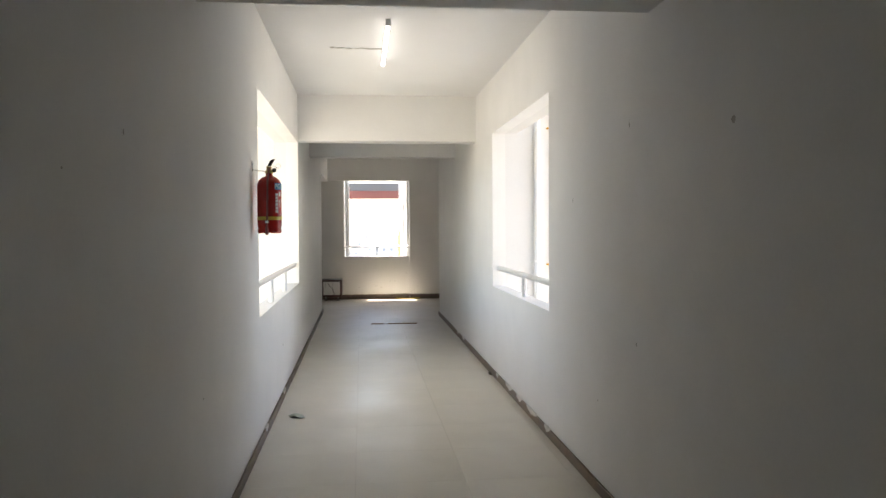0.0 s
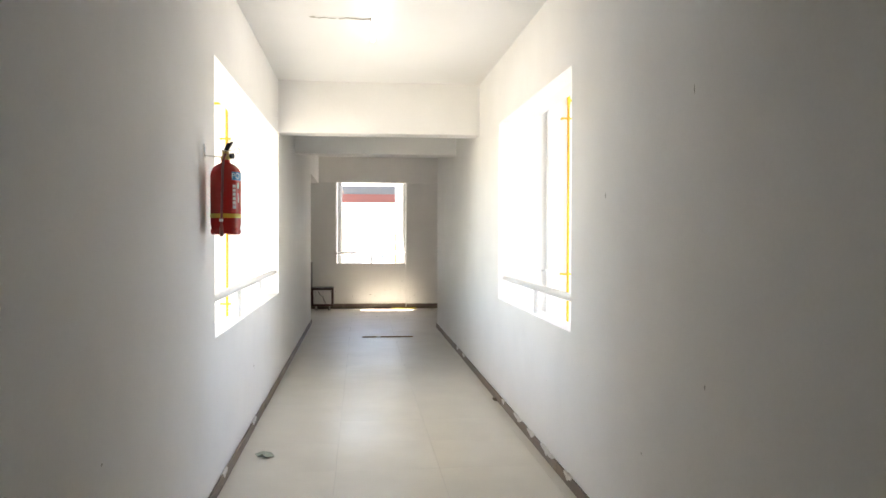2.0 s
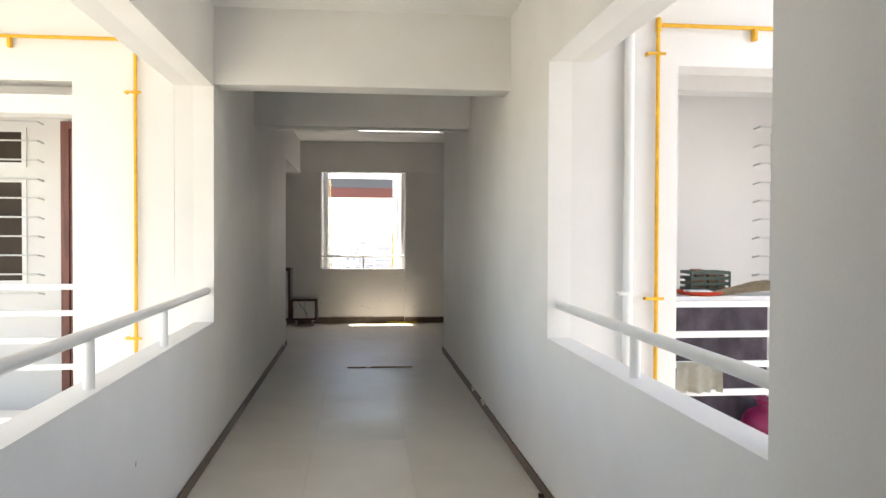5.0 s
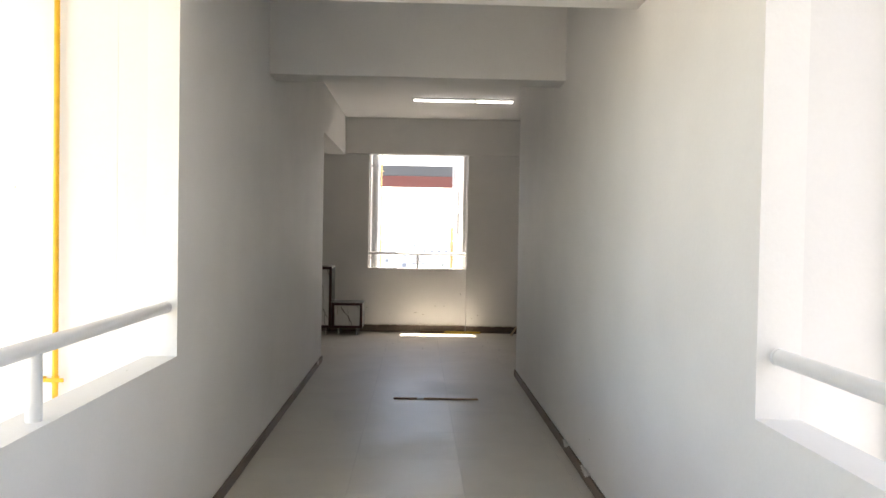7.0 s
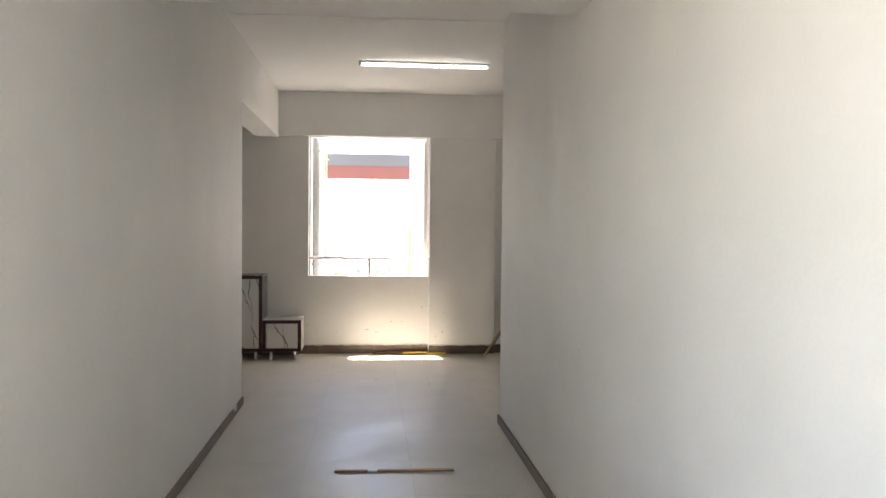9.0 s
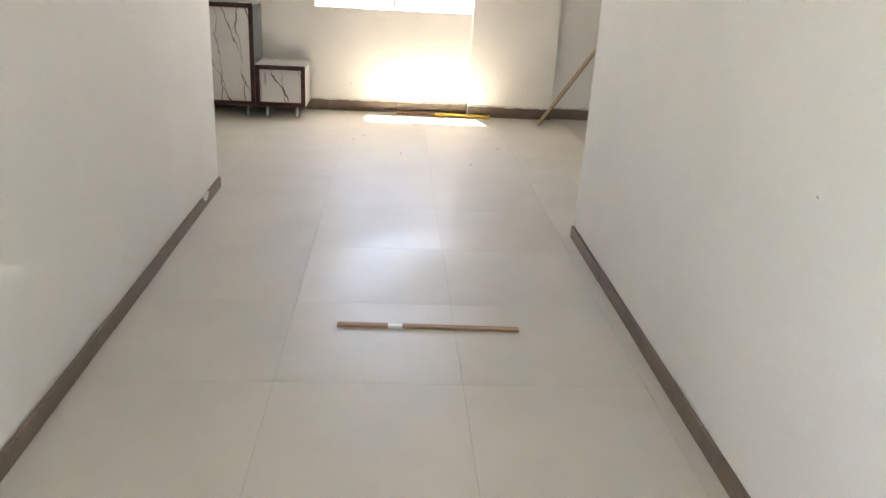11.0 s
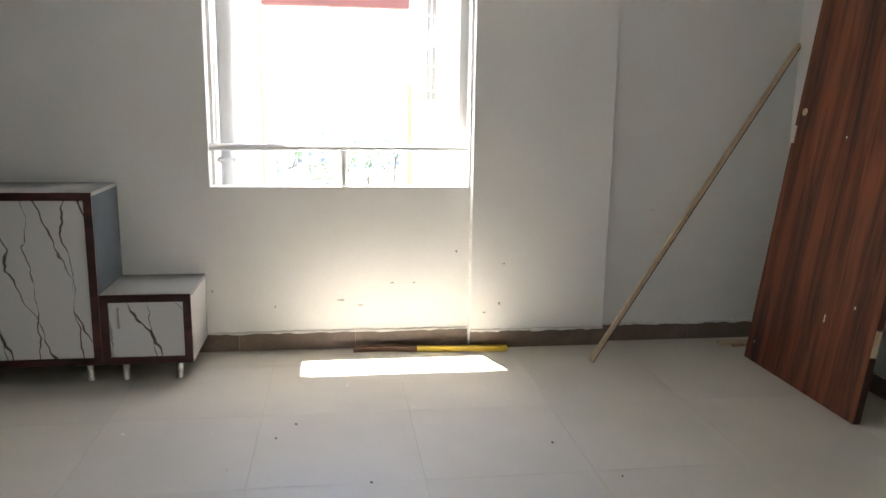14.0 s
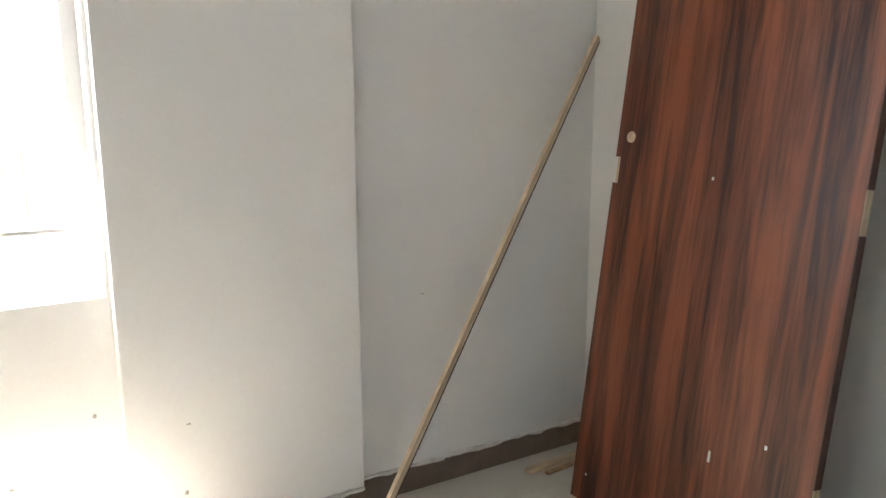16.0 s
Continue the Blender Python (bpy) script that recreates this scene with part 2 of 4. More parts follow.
REDBEAM = material("red_exterior_paint", (0.15, 0.052, 0.042), 0.8, vary=0.08, bump=0.1)
GROUND = material("dry_ground", (0.20, 0.19, 0.155), 0.95, vary=0.25, scale=0.02, grain=0.4, bump=0.1)
HOUSE = material("house_render", (0.58, 0.57, 0.56), 0.85, vary=0.10, scale=0.3, grain=4, bump=0.05)
ROOF = material("roof_slab", (0.34, 0.33, 0.32), 0.9, vary=0.15, scale=0.4, grain=5, bump=0.05)
BARK = material("bark", (0.10, 0.075, 0.05), 0.95, vary=0.3, bump=0.4)
LEAF = material("leaf", (0.06, 0.10, 0.03), 0.7, vary=0.4, scale=0.6, grain=8, bump=0.0)
LITTER = material("dry_leaf", (0.40, 0.43, 0.35), 0.9, vary=0.3, scale=40, bump=0.3)
TUBE = glow("tube_glow", (0.93, 0.97, 1.0), 0.95)
CABLE = material("dark_speck", (0.10, 0.08, 0.06), 0.8, bump=0.1)


# ---- builders ----
def mesh_of(name, bm, mat, smooth=False):
    me = bpy.data.meshes.new(name)
    bm.normal_update()
    bm.to_mesh(me)
    bm.free()
    if mat:
        me.materials.append(mat)
    if smooth:
        for p in me.polygons:
            p.use_smooth = True
        me.set_sharp_from_angle(angle=radians(40))
    return me


def part(name, bm, mat, parent=None, label="", smooth=False):
    ob = new(name, mesh_of(name, bm, mat, smooth))
    ob.parent = parent
    if label:
        ob["label"] = label
    return ob


def thing(name, m, label, category, group="", kind=""):
    e = new(name)
    e.empty_display_size = 0.1
    e.matrix_world = m
    return tagged(e, label, category, group, kind)


def box(bm, x0, x1, y0, y1, z0, z1, bevel=0.0):
    v = [bm.verts.new((x, y, z)) for z in (z0, z1) for x, y in ((x0, y0), (x1, y0), (x1, y1), (x0, y1))]
    fs = [bm.faces.new([v[i] for i in q]) for q in ((3, 2, 1, 0), (4, 5, 6, 7), (0, 1, 5, 4), (1, 2, 6, 5), (2, 3, 7, 6), (3, 0, 4, 7))]
    if bevel:
        es = list({e for f in fs for e in f.edges})
        bmesh.ops.bevel(bm, geom=es, offset=bevel, segments=2, affect="EDGES", profile=0.6)
    return bm


def boxes(*rows, bevel=0.0):
    bm = bmesh.new()
    for r in rows:
        box(bm, *r, bevel=bevel)
    return bm


def rod(bm, a, b, r, r2=None, seg=12):
    a, b = Vector(a), Vector(b)
    d = b - a
    m = Matrix.Translation((a + b) / 2) @ d.to_track_quat("Z", "Y").to_matrix().to_4x4()
    bmesh.ops.create_cone(bm, cap_ends=True, segments=seg, radius1=r, radius2=r if r2 is None else r2, depth=d.length, matrix=m)
    return bm


def rods(*rows, seg=12):
    bm = bmesh.new()
    for a, b, r in rows:
        rod(bm, a, b, r, seg=seg)
    return bm


def lathe(profile, seg=32):
    """Turns (radius, height) pairs round the z axis."""
    bm = bmesh.new()
    rings = [[bm.verts.new((r * math.cos(2 * math.pi * i / seg), r * math.sin(2 * math.pi * i / seg), z)) for i in range(seg)] for r, z in profile]
    for a, b in zip(rings, rings[1:]):
        for i in range(seg):
            bm.faces.new((a[i], a[(i + 1) % seg], b[(i + 1) % seg], b[i]))
    bm.faces.new(rings[0][::-1])
    bm.faces.new(rings[-1])
    return bm


def sweep(points, r, seg=8):
    """A bent round rod through points."""
    bm = bmesh.new()
    ps = [Vector(p) for p in points]
    rings = []
    for i, p in enumerate(ps):
        d = (ps[min(i + 1, len(ps) - 1)] - ps[max(i - 1, 0)]).normalized()
        q = d.to_track_quat("Z", "Y")
        rings.append([bm.verts.new(p + q @ Vector((r * math.cos(2 * math.pi * k / seg), r * math.sin(2 * math.pi * k / seg), 0))) for k in range(seg)])
    for a, b in zip(rings, rings[1:]):
        for k in range(seg):
            bm.faces.new((a[k], a[(k + 1) % seg], b[(k + 1) % seg], b[k]))
    bm.faces.new(rings[0][::-1])
    bm.faces.new(rings[-1])
    return bm


def slab(axis, at, thick, u0, u1, z0, z1, holes=()):
    """A wall with openings through it. axis: the way across it; at: its first face; holes: (u0, u1, z0, z1)."""
    bm = bmesh.new()
    us = sorted({u0, u1, *(c for h in holes for c in h[:2] if u0 < c < u1)})
    zs = sorted({z0, z1, *(c for h in holes for c in h[2:] if z0 < c < z1)})
    pt = {}

    def v(u, z, s):
        k = (u, z, s)
        if k not in pt:
            w = at + s * thick
            pt[k] = bm.verts.new((w, u, z) if axis == "x" else (u, w, z))
        return pt[k]

    def solid(i, j):
        if not (0 <= i < len(us) - 1 and 0 <= j < len(zs) - 1):
            return False
        u, z = (us[i] + us[i + 1]) / 2, (zs[j] + zs[j + 1]) / 2
        return not any(h[0] < u < h[1] and h[2] < z < h[3] for h in holes)

    for i in range(len(us) - 1):
        for j in range(len(zs) - 1):
            if not solid(i, j):
                continue
            a, b, c, d = us[i], us[i + 1], zs[j], zs[j + 1]
            bm.faces.new((v(a, c, 0), v(b, c, 0), v(b, d, 0), v(a, d, 0)))
            bm.faces.new((v(a, d, 1), v(b, d, 1), v(b, c, 1), v(a, c, 1)))
            for (di, dj), (p, q) in (((-1, 0), ((a, c), (a, d))), ((1, 0), ((b, d), (b, c))), ((0, -1), ((b, c), (a, c))), ((0, 1), ((a, d), (b, d)))):
                if not solid(i + di, j + dj):
                    bm.faces.new((v(*p, 0), v(*q, 0), v(*q, 1), v(*p, 1)))
    bmesh.ops.recalc_face_normals(bm, faces=bm.faces)
    return bm


def structure(name, bm, mat, label, category, smooth=False):
    return tagged(part(name, bm, mat, None, "", smooth), label, category, kind="structure")


# ---- corridor and room shell ----
XL, XR = -0.66, 1.32
ZC = 2.93
YF = 14.47
XE = 2.83
LEFT_WIN = (3.77, 7.09, 0.858, 2.408)
RIGHT_WIN = (3.715, 6.02, 0.875, 2.39)
# Unseen gap behind the start, added to let daylight brighten the near walls.
LIGHT_GAP = (-2.45, -2.20, 0.0, 2.1)
FAR_WIN = (-0.333, 1.009, 0.879, 2.435)
structure("wall_left", slab("x", XL - 0.13, 0.13, -4.0, 12.0, -0.02, ZC + 0.1, [LEFT_WIN, LIGHT_GAP]), PAINT, "white painted corridor wall with a wide unglazed opening", "wall")
structure("wall_right", slab("x", XR, 0.13, -4.0, 11.31, -0.02, ZC + 0.1, [RIGHT_WIN]), PAINT, "white painted corridor wall with an unglazed opening", "wall")
structure("wall_left_outer", slab("x", XL - 0.25, 0.12, -4.0, 12.0, -0.02, ZC + 0.1, [(LEFT_WIN[0], LEFT_WIN[1], 0.25, LEFT_WIN[3]), LIGHT_GAP]), OUTPAINT, "outer leaf of the corridor wall above a thinner parapet", "wall")
structure("wall_right_outer", slab("x", XR + 0.13, 0.12, -4.0, 11.31, -0.02, ZC + 0.1, [(RIGHT_WIN[0], RIGHT_WIN[1], 0.25, RIGHT_WIN[3])]), OUTPAINT, "outer leaf of the corridor wall above a thinner parapet", "wall")
# Unseen end wall, set close behind the start to bounce light forward.
structure("wall_back", slab("y", -2.75, 0.25, XL - 0.25, XR + 0.25, -0.02, ZC + 0.1), PAINT, "plain white wall closing the corridor", "wall")
structure("wall_far", slab("y", YF, 0.10, -4.0, XE + 0.2, -0.02, ZC + 0.1, [FAR_WIN]), PAINT, "white painted end wall with one window opening", "wall")
structure("wall_room_right", slab("x", XE, 0.2, 11.06, YF, -0.02, ZC + 0.1), PAINT, "white painted side wall of the end room", "wall")
structure("wall_room_near_right", slab("y", 11.06, 0.25, XR + 0.25, XE, -0.02, ZC + 0.1), PAINT, "white painted return wall beside the corridor mouth", "wall")
structure("wall_room_near_left", slab("y", 11.75, 0.25, -4.0, XL - 0.25, -0.02, ZC + 0.1), PAINT, "white painted return wall beside the corridor mouth", "wall")
structure("wall_room_left", slab("x", -4.2, 0.2, 11.75, YF + 0.12, -0.02, ZC + 0.1), PAINT, "plain white wall closing the end room", "wall")
structure("ceiling", boxes((XL - 0.001, XR + 0.001, -4.0, 11.3, ZC, ZC + 0.12), (-4.0, XE, 11.31, YF, ZC, ZC + 0.12)), CEIL, "flat white painted ceiling", "ceiling")
structure("roof_slab", boxes((-4.2, XE + 0.2, -4.25, YF + 0.12, ZC + 0.13, ZC + 0.30)), OUTPAINT, "concrete roof slab over the corridor", "roof")
for y0, y1, zb in ((1.60, 1.87, 2.42), (7.095, 7.34, 2.425), (9.02, 9.27, 2.425)):
    structure("beam", boxes((XL - 0.002, XR + 0.002, y0, y1, zb, ZC + 0.01), bevel=0.006), PAINT, "white painted beam across the corridor", "beam")
structure("beam", boxes((XL - 0.25, XL - 0.0, 12.002, YF - 0.062, 2.42, ZC + 0.01), bevel=0.006), PAINT, "white painted beam along the end room", "beam")
structure("beam", boxes((-4.0, XE + 0.01, YF - 0.06, YF + 0.01, 2.442, ZC + 0.01), bevel=0.004), PAINT, "white painted beam over the end window", "beam")
structure("column", boxes((1.021, 1.778, YF - 0.06, YF + 0.01, -0.01, 2.441), bevel=0.005), PAINT, "white painted column beside the end window", "column")


# ---- railings in the three openings ----
def railing(a, b, posts, sill, r=0.024):
    """A tube rail between two reveals with short posts on the sill."""
    a, b = Vector(a), Vector(b)
    e = thing("window_railing", Matrix.Translation(((a + b) / 2).to_tuple()[:2] + (sill,)), "white enamelled tube railing standing on the window sill", "railing", "window railings")
    o = e.matrix_world.translation
    part("rail", rod(bmesh.new(), a - o, b - o, r, seg=20), RAIL, e, smooth=True)
    for p in posts:
        q = a + (b - a) * p - o
        part("post", rod(bmesh.new(), (q.x, q.y, -0.004), (q.x, q.y, q.z - r * 0.6), r * 0.92, seg=18), RAIL, e, smooth=True)
    for q in (a - o, b - o):
        d = (b - a).normalized() * (1 if (q - (a - o)).length < 1e-6 else -1)
        part("wall_flange", rod(bmesh.new(), q, q + d * 0.012, r * 1.12, seg=18), RAIL, e, smooth=True)


railing((-0.71, LEFT_WIN[0], 1.062), (-0.71, LEFT_WIN[1], 1.062), (0.03, 0.335, 0.668), LEFT_WIN[2])
railing((1.385, RIGHT_WIN[0], 1.055), (1.385, RIGHT_WIN[1], 1.055), (0.03, 0.487), RIGHT_WIN[2])
railing((FAR_WIN[0], 14.52, 1.080), (FAR_WIN[1], 14.52, 1.080), (0.508,), FAR_WIN[2], 0.019)


# ---- tube lights ----
def tube_light(m, length):
    e = thing("tube_light", m, "white LED batten tube light fixed to the ceiling", "ceiling light", "ceiling tube lights")
    h = length / 2
    part("batten", boxes((-h, h, -0.016, 0.016, -0.022, 0.0), bevel=0.004), RAIL, e)
    part("diffuser", rod(bmesh.new(), (-h + 0.015, 0, -0.032), (h - 0.015, 0, -0.032), 0.014, seg=14), TUBE, e, "lit white diffuser tube", True)
    for s in (-1, 1):
        part("end_cap", boxes((s * h - 0.012, s * h + 0.012, -0.018, 0.018, -0.048, -0.001), bevel=0.004), RAIL, e)
    part("clip", boxes((0.12, 0.15, -0.02, 0.02, -0.052, -0.018), bevel=0.003), RAIL, e)


tube_light(pose(0.228, 4.65, ZC, 0, 0, 90), 1.38)
tube_light(pose(0.84, 12.75, ZC, 0, 0, 0), 1.16)


# ---- fire extinguisher ----
def wrap_text(text, size, radius, zc, angle, turn, mat, parent, name):
    """Letters laid on a round body at an angle, turned by turn degrees."""
    cu = bpy.data.curves.new(name, "FONT")
    cu.body = text
    cu.size = size
    cu.align_x = "CENTER"
    cu.align_y = "CENTER"
    tmp = new(name, cu)
    me = bpy.data.meshes.new_from_object(tmp.evaluated_get(bpy.context.evaluated_depsgraph_get()))
    bpy.data.objects.remove(tmp)
    rot = Matrix.Rotation(radians(turn), 2)
    bm = bmesh.new()
    bm.from_mesh(me)
    bmesh.ops.triangulate(bm, faces=bm.faces)
    for v in bm.verts:
        p = rot @ Vector((v.co.x, v.co.y))
        a = angle + p.x / radius
        v.co = (radius * math.cos(a), radius * math.sin(a), zc + p.y)
    return part(name, bm, mat, parent, "white printed letters")


def patch(r, a0, a1, z0, z1, thick=0.0008, n=10):
    """A thin label bent round the body."""
    bm = bmesh.new()
    cols = []
    for i in range(n + 1):
        a = a0 + (a1 - a0) * i / n
        cols.append([bm.verts.new((q * math.cos(a), q * math.sin(a), z)) for q, z in ((r, z0), (r + thick, z0), (r + thick, z1), (r, z1))])
    for a, b in zip(cols, cols[1:]):
        for k in range(4):
            bm.faces.new((a[k], b[k], b[(k + 1) % 4], a[(k + 1) % 4]))
    bm.faces.new(cols[0][::-1])
    bm.faces.new(cols[-1])
    return bm


ext = thing("fire_extinguisher", pose(-0.553, 3.49, 1.44), "red dry powder fire extinguisher hung on a wall hook", "fire extinguisher")
R = 0.076
part("cylinder", lathe([(R * 0.72, 0.012), (R * 0.93, 0.018), (R, 0.04), (R, 0.285), (R * 0.97, 0.305), (R * 0.86, 0.325), (R * 0.62, 0.342), (R * 0.32, 0.352), (0.021, 0.356), (0.021, 0.372)], 40), RED, ext, smooth=True)
part("foot_ring", lathe([(R * 0.80, -0.006), (R * 0.86, -0.004), (R * 0.90, 0.022), (R * 0.78, 0.024)], 32), RED, ext, smooth=True)
for k in range(6):
    a = k * math.pi / 3 + 0.3
    part("foot", lathe([(0.012, -0.012), (0.018, -0.006), (0.020, 0.012), (0.012, 0.02)], 12), RED, ext, smooth=True).location = (R * 0.74 * math.cos(a), R * 0.74 * math.sin(a), 0)
part("band", patch(R, -math.pi, math.pi, 0.072, 0.094, 0.0015, 40), BAND, ext, "gold band round the body")
part("valve", lathe([(0.023, 0.368), (0.025, 0.373), (0.025, 0.386), (0.017, 0.39), (0.016, 0.412), (0.011, 0.415)], 20), BRASS, ext, "brass valve", True)
bm = bmesh.new()
box(bm, -0.012, 0.012, -0.06, 0.012, 0.408, 0.414, 0.002)
lever = part("carry_handle", bm, STEEL, ext, "dull steel handle")
bm = bmesh.new()
v = [bm.verts.new(p) for p in ((-0.010, -0.010, 0.414), (0.010, -0.010, 0.414), (0.010, 0.016, 0.414), (-0.010, 0.016, 0.414), (0.006, -0.012, 0.452), (0.038, -0.012, 0.462), (0.038, 0.012, 0.462), (0.004, 0.014, 0.448))]
for q in ((3, 2, 1, 0), (4, 5, 6, 7), (0, 1, 5, 4), (1, 2, 6, 5), (2, 3, 7, 6), (3, 0, 4, 7)):
    bm.faces.new([v[i] for i in q])
bmesh.ops.bevel(bm, geom=bm.edges[:], offset=0.002, segments=2, affect="EDGES")
part("lever", bm, BLACK, ext, "black squeeze lever")
ring = [(0.058 + 0.014 * math.cos(a), -0.004, 0.416 + 0.014 * math.sin(a)) for a in [i * math.pi / 12 for i in range(25)]]
part("safety_pin", sweep([(0.0, -0.004, 0.416), (0.044, -0.004, 0.416)] + ring[12:] + ring[:13], 0.0018, 6), STEEL, ext, "steel pull ring", True)
part("pressure_gauge", rod(bmesh.new(), (0.024, -0.002, 0.389), (0.040, -0.008, 0.389), 0.014, seg=18), BLACK, ext, smooth=True)
part("hose", sweep([(0.004, -0.016, 0.395), (0.004, -0.045, 0.392), (0.002, -0.070, 0.365), (-0.001, -0.083, 0.31), (-0.003, -0.085, 0.2), (-0.006, -0.085, 0.1), (-0.008, -0.083, 0.02), (-0.008, -0.082, -0.02)], 0.0062, 10), HOSE, ext, "dark red discharge hose", True)
part("hose_clip", boxes((-0.018, 0.004, -0.095, -0.073, 0.052, 0.068), bevel=0.002), STEEL, ext)
part("hose_nozzle", rod(bmesh.new(), (-0.008, -0.082, -0.022), (-0.008, -0.082, 0.03), 0.0095, seg=12), HOSE, ext, smooth=True)
part("label", patch(R, -1.00, 0.0, 0.263, 0.305), BLUE, ext, "blue printed label")
wrap_text("PO", 0.040, R + 0.0014, 0.283, -0.70, 0, WHITE, ext, "lettering")
for k, (z0, z1, a0, a1) in enumerate(((0.118, 0.135, -0.95, -0.72), (0.140, 0.157, -0.95, -0.72), (0.162, 0.178, -0.95, -0.72), (0.184, 0.200, -0.95, -0.72), (0.205, 0.219, -0.95, -0.72), (0.225, 0.240, -0.95, -0.72), (0.222, 0.250, -0.55, -0.42), (0.150, 0.20, -0.5, -0.46))):
    part("print_bar", patch(R, a0, a1, z0, z1, 0.0009, 4), WHITE, ext, "off-white printed bar")
part("wall_hook", sweep([(-0.104, 0.0, 0.435), (-0.104, -0.002, 0.392), (-0.080, -0.003, 0.388), (-0.040, -0.002, 0.385), (-0.014, -0.002, 0.383)], 0.0035, 8), STEEL, ext, "steel wall hook", True)
part("hook_plate", boxes((-0.1068, -0.103, -0.012, 0.012, 0.38, 0.45), bevel=0.0015), STEEL, ext)


# ---- shoe cabinets in the end room ----
def cabinet(x0, x1, z1, doors, side_mat, label):
    y0, y1, z0 = 14.045, 14.455, 0.095
    cx = (x0 + x1) / 2
    e = thing("shoe_cabinet", pose(cx, (y0 + y1) / 2, 0), label, "cabinet", "shoe cabinets")
    w, d = (x1 - x0) / 2, (y1 - y0) / 2
    t = 0.018
    part("side_panel", boxes((w - t, w, -d, d, z0, z1 - t), bevel=0.001), side_mat, e, "blue-grey side panel" if side_mat is BLUELAM else "white side panel")
    part("side_panel", boxes((-w, -w + t, -d, d, z0, z1 - t), bevel=0.001), side_mat, e)
    part("top_panel", boxes((-w, w, -d, d, z1 - t, z1), bevel=0.001), GREYLAM, e, "glossy grey top")
    part("bottom_panel", boxes((-w + t, w - t, -d, d, z0, z0 + t)), GREYLAM, e)
    part("back_panel", boxes((-w + t, w - t, d - 0.008, d, z0 + t, z1 - t)), GREYLAM, e)
    f = 0.036
    part("front_frame", boxes((-w, w, -d - 0.014, -d - 0.001, z1 - f, z1), (-w, w, -d - 0.014, -d - 0.001, z0, z0 + f * 0.9), (-w, -w + f, -d - 0.014, -d - 0.001, z0 + f * 0.9, z1 - f), (w - f, w, -d - 0.014, -d - 0.001, z0 + f * 0.9, z1 - f)), FRAME, e, "dark mahogany laminate edging")
    span = 2 * (w - f) / doors
    for k in range(doors):
        a = -w + f + k * span + 0.0012
        b = a + span - 0.0024
        dr = part("door", boxes((a, b, -d - 0.008, -d + 0.008, z0 + f * 0.9 + 0.002, z1 - f - 0.002), bevel=0.001), MARBLE, e, "white marble-print door with dark veins")
        hx = (b - 0.045 if k == 0 and doors > 1 else a + 0.045)
        hz = z1 - f - (0.03 if doors > 1 else 0.02)
        part("handle", rods(((hx, -d - 0.022, hz - 0.10), (hx, -d - 0.022, hz), 0.0045), ((hx, -d - 0.022, hz - 0.09), (hx, -d - 0.007, hz - 0.09), 0.004), ((hx, -d - 0.022, hz - 0.01), (hx, -d - 0.007, hz - 0.01), 0.004)), STEEL, dr, "slim steel bar handle", True)
    for sx in (-w + 0.085, w - 0.075):
        for sy in (-d + 0.05, d - 0.05):
            leg = part("leg", lathe([(0.020, 0.0), (0.020, 0.006), (0.017, 0.010), (0.017, z0 - 0.006), (0.026, z0 - 0.004), (0.026, z0)], 18), STEEL, e, "round polished steel leg", True)
            leg.location = (sx, sy, 0)


cabinet(-1.688, -0.781, 0.905, 2, BLUELAM, "tall two-door shoe cabinet with marble-print doors and mahogany edging")
cabinet(-0.779, -0.372, 0.430, 1, WHITELAM, "low one-door shoe cabinet with marble-print door and mahogany edging")


# ---- loose door leaf leaning on the wall ----
DOOR_W, DOOR_H, DOOR_T = 0.90, 2.40, 0.032
lean = math.degrees(math.atan2(XE - 2.485 - 0.034, DOOR_H))
leaf = thing("door_leaf", Matrix.Translation((2.485, 13.69, 0.0)) @ pose(0, 0, 0, 0, lean, 0), "unhung reddish-brown teak laminate door leaf leaning on the wall", "door")
part("panel", boxes((0, DOOR_T, -DOOR_W / 2, DOOR_W / 2, 0, 1.155), (0, DOOR_T, -DOOR_W / 2, DOOR_W / 2 - 0.024, 1.155, 1.245), (0, DOOR_T, -DOOR_W / 2, DOOR_W / 2, 1.245, DOOR_H)), DOORWOOD, leaf, "dark red wood-grain laminate face")
part("lock_notch", boxes((0.004, DOOR_T - 0.004, DOOR_W / 2 - 0.024, DOOR_W / 2 - 0.009, 1.157, 1.243)), PALE, leaf, "bare pale wood in the lock cut-out")
part("keyhole", lathe([(0.016, -0.002), (0.019, -0.001), (0.019, 0.002), (0.012, 0.003)], 20), PALE, leaf, "drilled lock hole", True).matrix_local = Matrix.Translation((-0.001, DOOR_W / 2 - 0.062, 1.315)) @ pose(0, 0, 0, 0, -90, 0)
part("edge_strip", boxes((0.001, DOOR_T - 0.001, -DOOR_W / 2 - 0.003, -DOOR_W / 2 + 0.001, 0.004, 0.30), (0.001, DOOR_T - 0.001, -DOOR_W / 2 - 0.003, -DOOR_W / 2 + 0.001, 0.42, 1.1), (0.001, DOOR_T - 0.001, -DOOR_W / 2 - 0.003, -DOOR_W / 2 + 0.001, 1.22, 1.9), (0.001, DOOR_T - 0.001, -DOOR_W / 2 - 0.003, -DOOR_W / 2 + 0.001, 2.02, DOOR_H - 0.004)), DOOREDGE, leaf)
for z in (0.30, 1.1, 1.9):
    part("hinge_recess", boxes((0.002, DOOR_T - 0.002, -DOOR_W / 2 - 0.002, -DOOR_W / 2 + 0.001, z + 0.001, z + 0.119)), PALE, leaf, "bare pale hinge recess")
